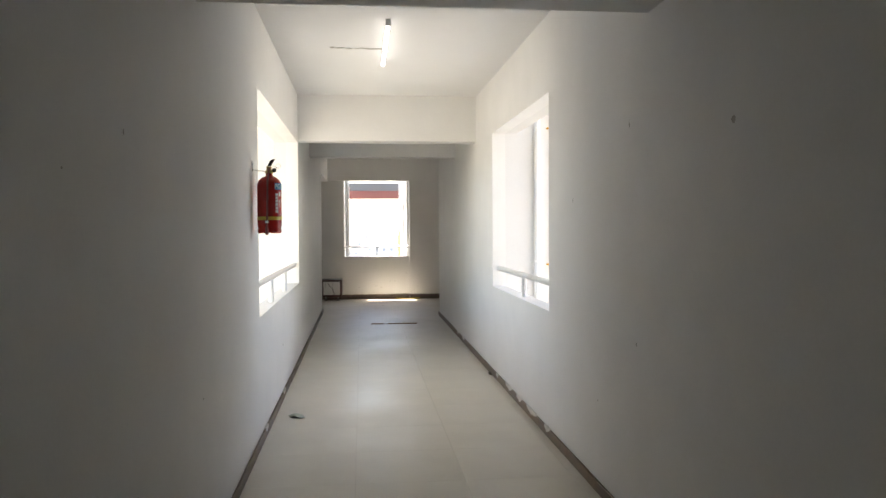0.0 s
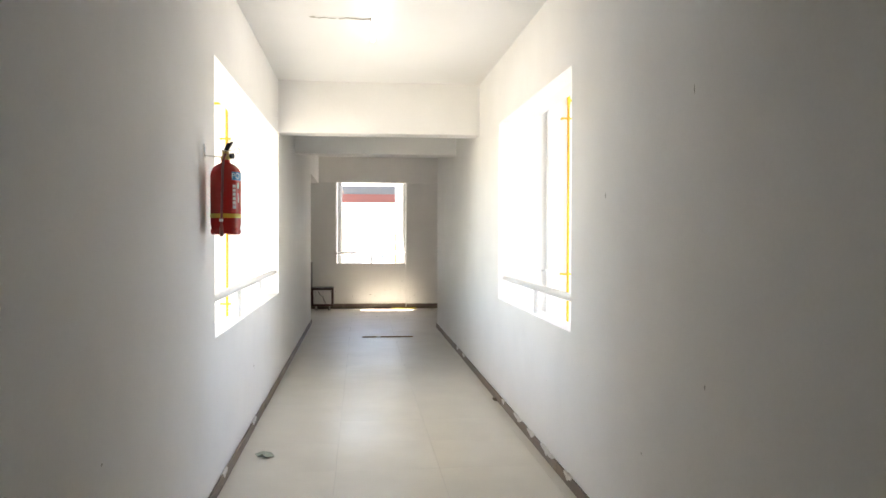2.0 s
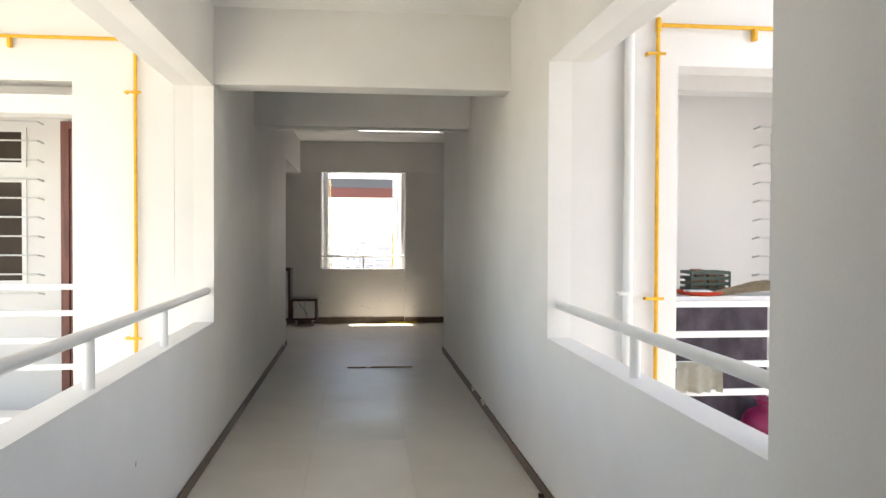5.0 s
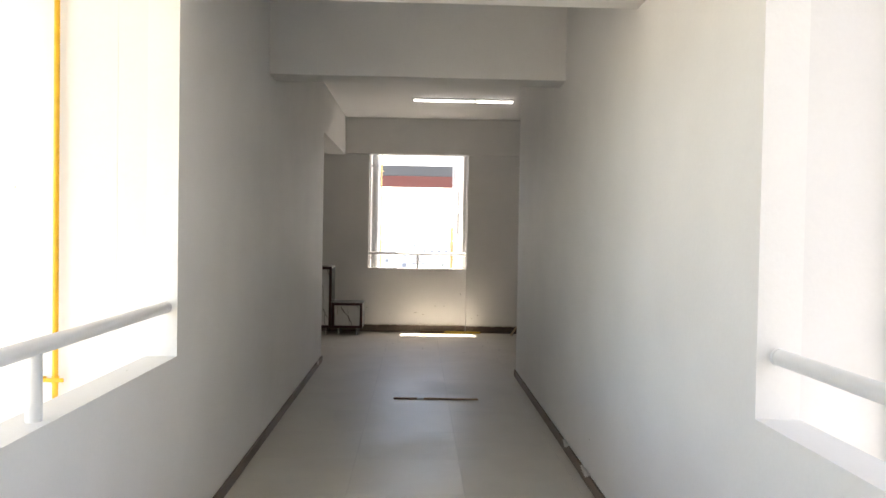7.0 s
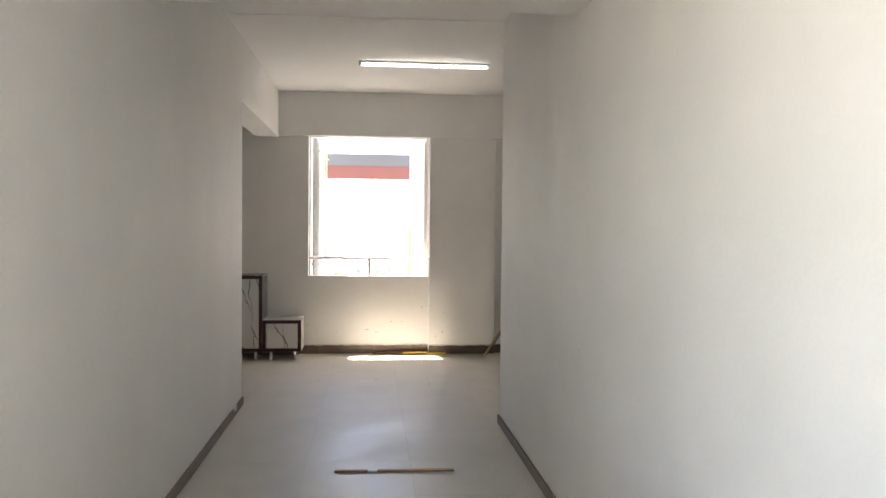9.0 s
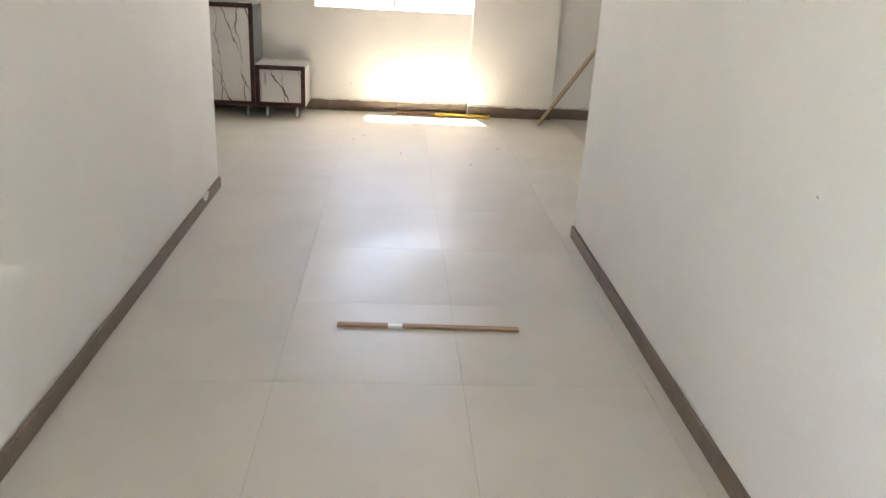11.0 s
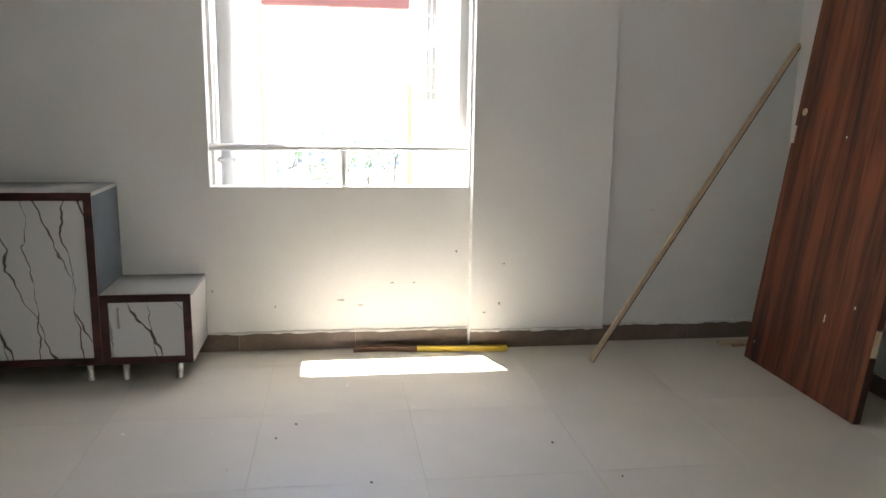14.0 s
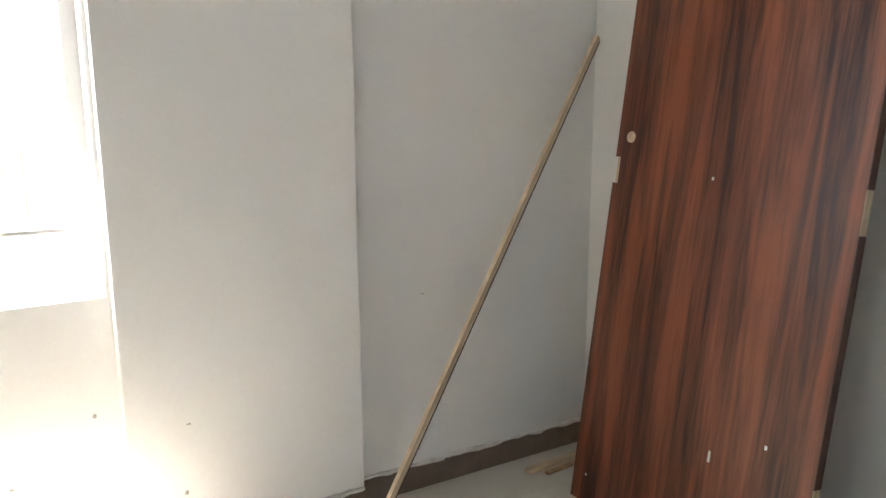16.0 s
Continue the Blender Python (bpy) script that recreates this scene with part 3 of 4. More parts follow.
for y, z, h in ((-0.12, 0.36, 0.035), (-0.30, 0.47, 0.012), (0.02, 1.2, 0.010), (0.38, 0.10, 0.008)):
    part("chip", boxes((-0.0012, 0.001, y, y + 0.008, z, z + h)), WHITE, leaf, "white chipped spot")


# ---- battens and scraps of wood ----
def batten(name, a, b, w, t, mat, label, category, roll=0):
    """A sawn strip from a to b with a square section."""
    a, b = Vector(a), Vector(b)
    d = b - a
    m = Matrix.Translation(a) @ d.to_track_quat("Z", "Y").to_matrix().to_4x4() @ pose(0, 0, 0, 0, 0, roll)
    ob = part(name, boxes((-w / 2, w / 2, -t / 2, t / 2, 0, d.length), bevel=0.0015), mat)
    ob.matrix_world = m
    return tagged(ob, label, category)


la, lb = Vector((1.612, 14.10, 0.014)), Vector((2.812, 14.44, 1.66))
lean_strip = thing("leaning_batten", Matrix.Translation(la) @ (lb - la).to_track_quat("Z", "Y").to_matrix().to_4x4(), "long pale pine batten leaning into the room corner", "batten")
part("strip", boxes((-0.008, 0.008, -0.008, 0.016, 0, (lb - la).length), bevel=0.0015), PALE, lean_strip)
# Thin dark strip draws the shade along the batten's underside.
part("shade_edge", boxes((-0.008, 0.008, -0.014, -0.008, 0, (lb - la).length - 0.01), bevel=0.001), DOOREDGE, lean_strip, "dark strip standing in for the shaded lower edge")
lath = thing("floor_lath", pose(0.513, 10.213, 0.0, 0, 0, -1.2), "thin broken pine lath lying across the floor", "lath")
part("strip", boxes((-0.35, -0.155, -0.013, 0.013, 0.0, 0.012), (-0.10, 0.35, -0.013, 0.013, 0.0, 0.012), bevel=0.002), LATH, lath)
part("worn_middle", boxes((-0.157, -0.098, -0.012, 0.010, 0.0, 0.011), bevel=0.002), WHITE, lath, "paint-splashed middle piece")
tool = thing("painted_stick", pose(0.80, 14.375, 0.0, 0, 0, -3.5), "wooden stick with yellow painted end lying along the skirting", "stick")
part("painted_end", boxes((-0.07, 0.42, -0.018, 0.018, 0.0, 0.028), bevel=0.004), YELWOOD, tool, "yellow painted end")
bm = bmesh.new()
box(bm, -0.41, -0.07, -0.022, 0.022, 0.0, 0.026)
bmesh.ops.subdivide_edges(bm, edges=[e for e in bm.edges if abs(e.verts[0].co.x - e.verts[1].co.x) > 0.2], cuts=8)
for v in bm.verts:
    s = (v.co.x + 0.41) / 0.34
    v.co.y = v.co.y * (0.55 + 0.45 * math.sin(math.pi * min(1, s * 0.8 + 0.1))) + 0.02 * math.sin(math.pi * s)
part("bare_end", bm, DARKWOOD, tool, "bare dark brown shaped end")
batten("wood_offcut", (2.44, 14.345, 0.010), (2.78, 14.36, 0.010), 0.035, 0.018, PALE, "short pale pine offcut on the floor", "offcut")
batten("wood_offcut", (2.50, 14.30, 0.006), (2.76, 14.32, 0.006), 0.022, 0.010, LATH, "short pale pine offcut on the floor", "offcut")


def scrap(name, x, y, pts, mat, label, category, lift=0.012):
    """A curled dry scrap: a fan of folded facets with thickness."""
    bm = bmesh.new()
    n = len(pts)
    lo = [bm.verts.new((px, py, 0.001 + lift * abs(math.sin(2.3 * k)))) for k, (px, py) in enumerate(pts)]
    hi = [bm.verts.new((v.co.x, v.co.y, v.co.z + 0.0015)) for v in lo]
    cl, ch = bm.verts.new((0, 0, 0.0)), bm.verts.new((0, 0, 0.003))
    for k in range(n):
        j = (k + 1) % n
        bm.faces.new((cl, lo[j], lo[k]))
        bm.faces.new((ch, hi[k], hi[j]))
        bm.faces.new((lo[k], lo[j], hi[j], hi[k]))
    ob = part(name, bm, mat)
    ob.location = (x, y, 0.0)
    return tagged(ob, label, category)


scrap("dry_leaf", -0.475, 4.47, ((0.06, 0.0), (0.03, 0.04), (-0.02, 0.06), (-0.07, 0.03), (-0.05, -0.01), (-0.02, 0.0), (0.0, -0.06), (0.03, -0.05)), LITTER, "curled grey-green dry leaf on the floor", "leaf", 0.02)
scrap("dark_scrap", 1.285, 5.96, ((0.02, 0.0), (0.01, 0.03), (-0.02, 0.02), (-0.025, -0.01), (0.0, -0.025)), CABLE, "small dark scrap by the skirting", "litter", 0.03)
rng = random.Random(7)
for k, (x, y) in enumerate(((-0.20, 13.42), (0.06, 13.35), (0.13, 13.48), (-0.1, 13.1), (0.42, 12.95), (1.15, 13.2), (-0.55, 13.45), (0.9, 12.7), (1.33, 12.9), (0.35, 13.9))):
    scrap("paint_crumb", x, y, [(0.007 * rng.uniform(0.5, 1.2) * math.cos(a), 0.006 * rng.uniform(0.5, 1.2) * math.sin(a)) for a in (0, 1.2, 2.3, 3.5, 4.8)], CABLE if k % 3 else WHITE, "tiny crumb of paint and grit on the floor", "litter", 0.004)


# ---- outside: the two blocks that the corridor joins ----
LOW, TOP = -20.0, 3.25
structure("block_wall_left_far", slab("y", 7.092, 0.22, -7.0, XL - 0.252, LOW, TOP, [(-4.6, -1.55, 0.25, 2.21), (-4.6, -1.55, 2.33, 2.42)]), OUTPAINT, "white outside wall of the far block with an open balcony", "wall")
structure("block_wall_right_far", slab("y", 6.032, 0.22, XR + 0.252, 8.0, LOW, TOP, [(2.06, 4.6, 0.2, 2.385)]), OUTPAINT, "white outside wall of the far block with an open balcony", "wall")
structure("block_wall_right_near", slab("y", 3.25, 0.25, XR + 0.252, 8.0, LOW, TOP), OUTPAINT, "plain white outside wall of the near block", "wall")
# balcony rooms
for side, x0, x1, y0, y1 in (("right", 2.05, 4.7, 6.254, 7.6), ("left", -4.7, -1.45, 7.314, 8.0)):
    structure("balcony_back_wall_" + side, boxes((x0, x1, y1, y1 + 0.15, 0.0, 2.72)), OUTPAINT, "white painted back wall of a balcony", "wall")
    structure("balcony_side_wall_" + side, boxes((x0 - 0.15, x0, y0, y1 + 0.15, 0.0, 2.72)), OUTPAINT, "white painted side wall of a balcony", "wall")
    structure("balcony_end_wall_" + side, boxes((x1, x1 + 0.15, y0, y1 + 0.15, 0.0, 2.72)), OUTPAINT, "white painted side wall of a balcony", "wall")
    structure("balcony_floor_" + side, boxes((x0 - 0.15, x1 + 0.15, y0, y1 + 0.15, -0.15, 0.0)), GROUT, "plain balcony floor", "floor")
    structure("balcony_ceiling_" + side, boxes((x0 - 0.15, x1 + 0.15, y0, y1 + 0.15, 2.72, 2.85)), CEIL, "white balcony ceiling", "ceiling")
structure("balcony_beam_right", boxes((2.05, 4.7, 6.9, 7.1, 2.42, 2.72), bevel=0.005), OUTPAINT, "white painted balcony beam", "beam")


def balcony_railing(x0, x1, y, zs, label):
    e = thing("balcony_railing", pose((x0 + x1) / 2, y, zs[0]), label, "railing", "balcony railings")
    w = (x1 - x0) / 2
    for z in zs:
        part("bar", boxes((-w, w, -0.015, 0.015, z - zs[0] - 0.018, z - zs[0] + 0.018), bevel=0.003), RAIL, e)


balcony_railing(2.06, 4.6, 6.09, (0.544, 0.705, 0.877, 1.05), "white square-bar railing across an open balcony")
balcony_railing(-4.6, -1.55, 7.15, (0.566, 0.74, 0.918, 1.09), "white square-bar railing across an open balcony")


def grille_window(m, w, h, bars, along, label, sill=0.68, gap=0.085, proud=0.014):
    """A dark window under a smaller top light, with bars held off the wall; it faces its own -y. sill: the top light's foot, as a share of h."""
    e = thing("grille_window", m, label, "window", "barred windows")
    f = 0.032
    zt = h * sill
    for z0, z1 in ((0.0, zt), (zt + gap, h)):
        part("pane", boxes((-w / 2 + f, w / 2 - f, -proud * 0.3, -0.0015, z0 + f, z1 - f)), GLASSDARK, e, "dark brown pane")
        part("frame", boxes((-w / 2, w / 2, -proud, -0.001, z0, z0 + f), (-w / 2, w / 2, -proud, -0.001, z1 - f, z1), (-w / 2, -w / 2 + f, -proud, -0.001, z0 + f, z1 - f), (w / 2 - f, w / 2, -proud, -0.001, z0 + f, z1 - f), (-0.016, 0.016, -proud * 0.85, -0.002, z0 + f, z1 - f)), RAIL, e)
    for k in range(bars):
        z = -0.06 + (h + 0.10) * k / (bars - 1)
        part("bar", sweep([(-w / 2 - along, 0.0, z - 0.012), (-w / 2 - along * 0.9, -0.07, z), (w / 2 + along * 0.9, -0.075, z), (w / 2 + along, 0.0, z - 0.012)], 0.0065, 8), IRON, e, smooth=True)


grille_window(pose(3.97, 7.60, 1.06), 0.98, 1.18, 10, 0.14, "dark barred window with a top light in the balcony's back wall")
grille_window(pose(-3.0, 8.0, 1.05), 1.6, 1.18, 10, 0.12, "dark barred window with a top light in the balcony's back wall")


def balcony_door(m, w, h):
    """A closed brown door in its frame; it faces its own -y."""
    e = thing("balcony_door", m, "closed reddish-brown wooden door in the balcony's back wall", "door")
    f = 0.06
    part("frame", boxes((-w / 2, -w / 2 + f, -0.05, -0.001, 0, h), (w / 2 - f, w / 2, -0.05, -0.001, 0, h), (-w / 2 + f, w / 2 - f, -0.05, -0.001, h - f, h), bevel=0.003), DOORFRAME, e, "dark brown door frame")
    part("panel", boxes((-w / 2 + f + 0.003, w / 2 - f - 0.003, -0.036, -0.002, 0.008, h - f - 0.003), bevel=0.002), DOORFRAME, e)


balcony_door(pose(-1.70, 8.0, 0.0), 0.48, 2.28)

# things on the balcony
table = thing("balcony_table", pose(2.56, 6.87, 0.0), "table on the balcony covered by a dark purple cloth", "table")
part("tabletop", boxes((-0.46, 0.46, -0.38, 0.38, 1.03, 1.06), bevel=0.004), RAIL, table, "white edged tabletop")
for sx in (-0.41, 0.41):
    for sy in (-0.32, 0.34):
        part("leg", boxes((sx - 0.02, sx + 0.02, sy - 0.02, sy + 0.02, 0, 1.03), bevel=0.003), RAIL, table)


def hanging(name, x0, x1, y, z0, z1, mat, label, category, amp=0.014, waves=9, both=False):
    """A hanging cloth with folds and a wavy hem."""
    bm = bmesh.new()
    nx, nz = 60, 10
    grid = []
    for j in range(nz + 1):
        row = []
        for i in range(nx + 1):
            u, w = i / nx, j / nz
            off = amp * (0.3 + w) * (math.sin(u * waves * 6.28) + 0.5 * math.sin(u * waves * 14.1 + 1.3))
            row.append(bm.verts.new((x0 + (x1 - x0) * u, y + off, z1 - (z1 - z0) * w + (0.003 * math.sin(u * 23) if j == nz else 0))))
        grid.append(row)
    for j in range(nz):
        for i in range(nx):
            bm.faces.new((grid[j][i], grid[j + 1][i], grid[j + 1][i + 1], grid[j][i + 1]))
    bmesh.ops.solidify(bm, geom=bm.faces[:], thickness=0.004)
    return tagged(part(name, bm, mat, smooth=True), label, category)


hanging("table_cloth", 2.12, 2.84, 6.465, 0.10, 1.028, CLOTH, "dark purple cloth hanging down the table front", "cloth", 0.008, 4)
hanging("towel", 2.08, 2.35, 6.064, 0.548, 0.722, TOWEL, "crumpled off-white towel hung over a railing bar", "towel", 0.010, 1.6)

crate = thing("plastic_crate", pose(2.565, 6.76, 1.06) @ Matrix.Scale(0.66, 4), "dark green plastic crate full of odds and ends", "crate")
part("base", boxes((-0.19, 0.19, -0.13, 0.13, 0.0, 0.012), bevel=0.003), CRATEGREEN, crate)
for k in range(4):
    z = 0.03 + 0.055 * k
    part("side_slat", boxes((-0.2, 0.2, -0.14, -0.128, z, z + 0.03), (-0.2, 0.2, 0.128, 0.14, z, z + 0.03), (-0.2, -0.188, -0.128, 0.128, z, z + 0.03), (0.188, 0.2, -0.128, 0.128, z, z + 0.03)), CRATEGREEN, crate)
for sx in (-0.192, -0.064, 0.064, 0.192):
    part("upright", boxes((sx - 0.01, sx + 0.01, -0.139, -0.127, 0.0, 0.22)), CRATEGREEN, crate)
for q in ((-0.17, -0.03, -0.11, 0.1, 0.012, 0.15), (-0.02, 0.16, -0.11, 0.11, 0.012, 0.19), (-0.12, -0.03, -0.05, 0.1, 0.152, 0.24)):
    part("oddment", boxes(q, bevel=0.012), DARKWOOD, crate, "brown packet in the crate")

broom = thing("straw_broom", pose(2.74, 6.60, 1.070, 0, -6, 8), "old straw broom lying on the table", "broom")
bm = bmesh.new()
rb = random.Random(3)
for k in range(70):
    y, z = rb.uniform(-0.03, 0.03), rb.uniform(0.0, 0.03)
    rod(bm, (-0.28, y * 0.4, 0.012 + z * 0.4), (0.22 + rb.uniform(-0.1, 0.12), y * 2.6, z * 2.0), 0.004, 0.002, 5)
part("bristles", bm, STRAW, broom)
part("handle", rod(bmesh.new(), (-0.62, 0, 0.018), (-0.24, 0, 0.02), 0.012, seg=10), STRAW, broom, smooth=True)
tray = thing("red_tray", pose(2.46, 6.62, 1.06), "shallow red plastic tray with papers on the table", "tray")
part("dish", lathe([(0.09, 0.0), (0.13, 0.004), (0.145, 0.026), (0.15, 0.027), (0.138, 0.008), (0.09, 0.006)], 28), REDTRAY, tray, smooth=True)
part("papers", boxes((-0.08, 0.07, -0.05, 0.06, 0.008, 0.03), bevel=0.006), WHITE, tray, "crumpled white and blue packets")
pot = thing("water_pot", pose(2.76, 6.31, 0.205), "round magenta plastic water pot behind the balcony bars", "pot")
structure("balcony_kerb_right", boxes((2.052, 4.69, 6.256, 6.44, 0.0, 0.205)), OUTPAINT, "low white balcony kerb", "kerb")
part("body", lathe([(0.09, 0.0), (0.13, 0.03), (0.148, 0.08), (0.147, 0.12), (0.125, 0.16), (0.085, 0.185), (0.062, 0.195)], 32), MAGENTA, pot, smooth=True)
part("neck", lathe([(0.062, 0.193), (0.056, 0.21), (0.060, 0.225), (0.076, 0.240), (0.077, 0.246), (0.068, 0.244), (0.050, 0.222)], 32), MAGENTA, pot, "flared rim", True)


# ---- pipes ----
def pipe_run(name, top, bottom, r, mat, brackets, label, side=None):
    """An upright pipe with wall brackets; side: length of the horizontal branch at its top."""
    x, y, _ = bottom
    e = thing(name, pose(x, y, bottom[2]), label, "pipe", "outside pipes")
    h = top - bottom[2]
    part("pipe", rod(bmesh.new(), (0, 0, 0), (0, 0, h), r, seg=18), mat, e, smooth=True)
    for z in brackets:
        zz = z - bottom[2]
        part("bracket", boxes((-0.065, 0.04, -r - 0.005, -r + 0.001, zz - 0.008, zz + 0.008), (-0.065, -0.050, -r, 0.045 - r, zz - 0.008, zz + 0.008), bevel=0.0015), mat, e)
        part("collar", rod(bmesh.new(), (0, 0, zz - 0.014), (0, 0, zz + 0.014), r * 1.25, seg=16), mat, e, smooth=True)
    if side:
        part("branch", rod(bmesh.new(), (0, 0, h), (side, 0, h), r, seg=16), mat, e, smooth=True)
        part("elbow", lathe([(r * 1.3, -0.04), (r * 1.4, -0.03), (r * 1.4, 0.03), (r * 1.2, 0.04)], 16), mat, e, smooth=True).location = (0, 0, h)
        part("branch_bracket", boxes((side * 0.35 - 0.01, side * 0.35 + 0.01, -r - 0.004, 0.03, h - 0.07, h - 0.008), bevel=0.002), mat, e)
    return e


pipe_run("gas_pipe", 2.69, (-1.147, 7.060, 0.62), 0.0115, YELLOW, (0.76, 2.35), "yellow painted gas pipe on the outside wall", -2.2)
pipe_run("gas_pipe", 2.60, (1.931, 6.005, 0.30), 0.0115, YELLOW, (1.09, 2.44), "yellow painted gas pipe on the outside wall", 1.6)
dp = pipe_run("drain_pipe", 3.2, (1.765, 5.995, -6.0), 0.027, WPIPE, (1.12, -1.5), "thick white drain pipe on the outside wall")

# ---- outside the end window: a recess between two wings ----
structure("wing_wall_left", slab("x", -0.52, 0.20, YF + 0.125, 17.2, LOW, 6.0), OUTPAINT, "white outside wall of a wing beside the end window", "wall")
structure("wing_wall_right", slab("x", 0.968, 0.20, YF + 0.125, 17.2, LOW, 6.0), OUTPAINT, "white outside wall of a wing with a barred window", "wall")
br = thing("link_beam", pose(0.365, 18.5, 2.22), "grey and red painted beam joining two wings", "beam")
part("red_band", boxes((-0.765, 0.765, -0.08, 0.08, 0.0, 0.205), bevel=0.004), REDBEAM, br, "red lower band")
part("grey_band", boxes((-0.765, 0.765, -0.072, 0.072, 0.207, 0.405), bevel=0.004), GREYBEAM, br, "grey upper band")
grille_window(pose(0.968, 15.8, 1.3, 0, 0, -90), 0.62, 0.82, 7, 0.05, "small barred window in the wing wall", 0.5, 0.0, 0.008)
pipe_run("drain_pipe", 6.0, (-0.262, 14.72, -3.0), 0.045, PVC, (2.3, 1.0), "thick grey drain pipe in the recess")
pipe_run("gas_pipe", 5.5, (-0.285, 17.0, -1.0), 0.012, PALEYEL, (1.0, 2.4), "thin yellow gas pipe at the recess corner")
pipe_run("gas_pipe", 1.45, (0.925, 16.98, -1.0), 0.022, PALEYEL, (1.0,), "yellow gas pipe at the recess corner")
pipe_run("gas_pipe", 5.5, (0.935, 17.05, -1.0), 0.010, PVC, (1.9,), "thin grey pipe at the recess corner")

# ---- the town beyond ----
bm = bmesh.new()
bmesh.ops.create_grid(bm, x_segments=1, y_segments=1, size=4000)
g = structure("ground", bm, GROUND, "dry open ground reaching the horizon", "ground")
g.location = (0, 0, LOW)


def house(x, y, w, d, h, storeys, turn, tone):
    e = thing("apartment_building", pose(x, y, LOW, 0, 0, turn), "pale rendered apartment building in the far town", "building", "town buildings")
    part("wall", boxes((-w / 2, w / 2, -d / 2, d / 2, 0, h)), tone, e)
    part("roof", boxes((-w / 2 - 0.3, w / 2 + 0.3, -d / 2 - 0.3, d / 2 + 0.3, h, h + 0.4), (-w * 0.2, w * 0.1, -d * 0.2, d * 0.2, h + 0.4, h + 2.6)), ROOF, e)
    fh = h / storeys
    n = max(2, int(w / 3.2))
    for s in range(storeys):
        for k in range(n):
            cx = -w / 2 + (k + 0.5) * w / n
            part("window", boxes((cx - 0.7, cx + 0.7, -d / 2 - 0.06, -d / 2 + 0.02, s * fh + 0.9, s * fh + 2.2)), PALEGLASS, e)


for x, y, w, d, h, s, t in ((-14, 150, 14, 10, 15, 5, 6), (2, 175, 16, 12, 18, 6, -4), (16, 140, 12, 10, 13, 4, 10), (-3, 110, 11, 9, 9, 3, -8), (9, 95, 10, 9, 7, 2, 3), (27, 190, 18, 12, 19, 6, -10), (-24, 210, 18, 12, 20, 6, 5), (8, 240, 20, 12, 22, 7, 0), (22, 100, 12, 10, 9, 3, -14), (-10, 85, 9, 8, 6, 2, 12)):
    house(x * 1.5, y * 1.5, w, d, h * 0.62, max(2, round(s * 0.62)), t, HOUSE)


rh = random.Random(31)
for row in range(4):
    for k in range(7):
        y = 260 + 85 * row + rh.uniform(-18, 18)
        x = (k - 3) * y * 0.045 + rh.uniform(-5, 5)
        house(x, y, rh.uniform(12, 22), rh.uniform(9, 13), 7.5 + 1.6 * row + rh.uniform(-1.5, 2.5), 3, rh.uniform(-14, 14), HOUSE)


def tree(x, y, h, seed):
    r = random.Random(seed)
    e = thing("tree", pose(x, y, LOW), "leafy green tree among the far buildings", "tree", "town trees")
    bm = bmesh.new()
    rod(bm, (0, 0, 0), (0.1, 0, h * 0.5), 0.28, 0.16, 8)
    tips = []
    for k in range(7):
        a = k * 0.9 + r.random()
        tip = Vector((math.cos(a) * h * r.uniform(0.15, 0.32), math.sin(a) * h * r.uniform(0.15, 0.32), h * r.uniform(0.6, 0.92)))
        rod(bm, (0.08, 0, h * r.uniform(0.35, 0.5)), tip, 0.10, 0.03, 6)
        tips.append(tip)
    part("trunk", bm, BARK, e)
    bm = bmesh.new()
    for tip in tips:
        for k in range(60):
            c = tip + Vector((r.gauss(0, 1), r.gauss(0, 1), r.gauss(0, 0.7))) * h * 0.09
            u = Vector((r.gauss(0, 1), r.gauss(0, 1), r.gauss(0, 1))).normalized()
            w = u.orthogonal().normalized()
            s = r.uniform(0.15, 0.34)
            bm.faces.new([bm.verts.new(c + p) for p in (u * s, w * s * 0.6, -u * s, -w * s * 0.6)])
    part("crown", bm, LEAF, e)


for k, (x, y, h) in enumerate(((4, 62, 9), (7.5, 70, 11), (-6, 90, 10), (13, 85, 12), (1, 120, 13), (-16, 130, 14), (20, 125, 13), (6, 150, 14), (-1, 78, 8), (11, 58, 8), (-9, 175, 12), (3, 190, 11), (15, 205, 13), (24, 180, 12), (-20, 220, 13))):
    tree(x, y, h, 20 + k)


# ---- floor and skirting pieces ----
floor = structure("floor", boxes((XL - 0.2, XR + 0.2, -4.2, 11.4, -0.12, -0.0012), (-4.1, XE + 0.1, 11.4, YF + 0.05, -0.12, -0.0012)), GROUT, "grout bed under beige vitrified floor tiles", "floor")
TW = 0.631
bm = bmesh.new()
box(bm, -TW / 2 + 0.0005, TW / 2 - 0.0005, -TW / 2 + 0.0005, TW / 2 - 0.0005, -0.010, 0.0)
bmesh.ops.bevel(bm, geom=[e for e in bm.edges if all(v.co.z > -0.001 for v in e.verts)], offset=0.0004, segments=1, affect="EDGES")
tile_mesh = mesh_of("tile", bm, TILE)
rt = random.Random(11)
for i in range(-6, 6):
    for j in range(-23, 8):
        x, y = 0.2985 + i * TW, 9.80 + (j + 0.5) * TW
        inside = (XL - TW / 2 < x < XR + TW / 2) if y < 11.2 else (-4.2 < x < XE + 0.3)
        if inside and -4.2 < y < YF + 0.3:
            ob = new("tile", tile_mesh)
            ob.parent = floor
            ob.location = (x, y, rt.uniform(-0.0002, 0.0))

skirting_meshes = {}


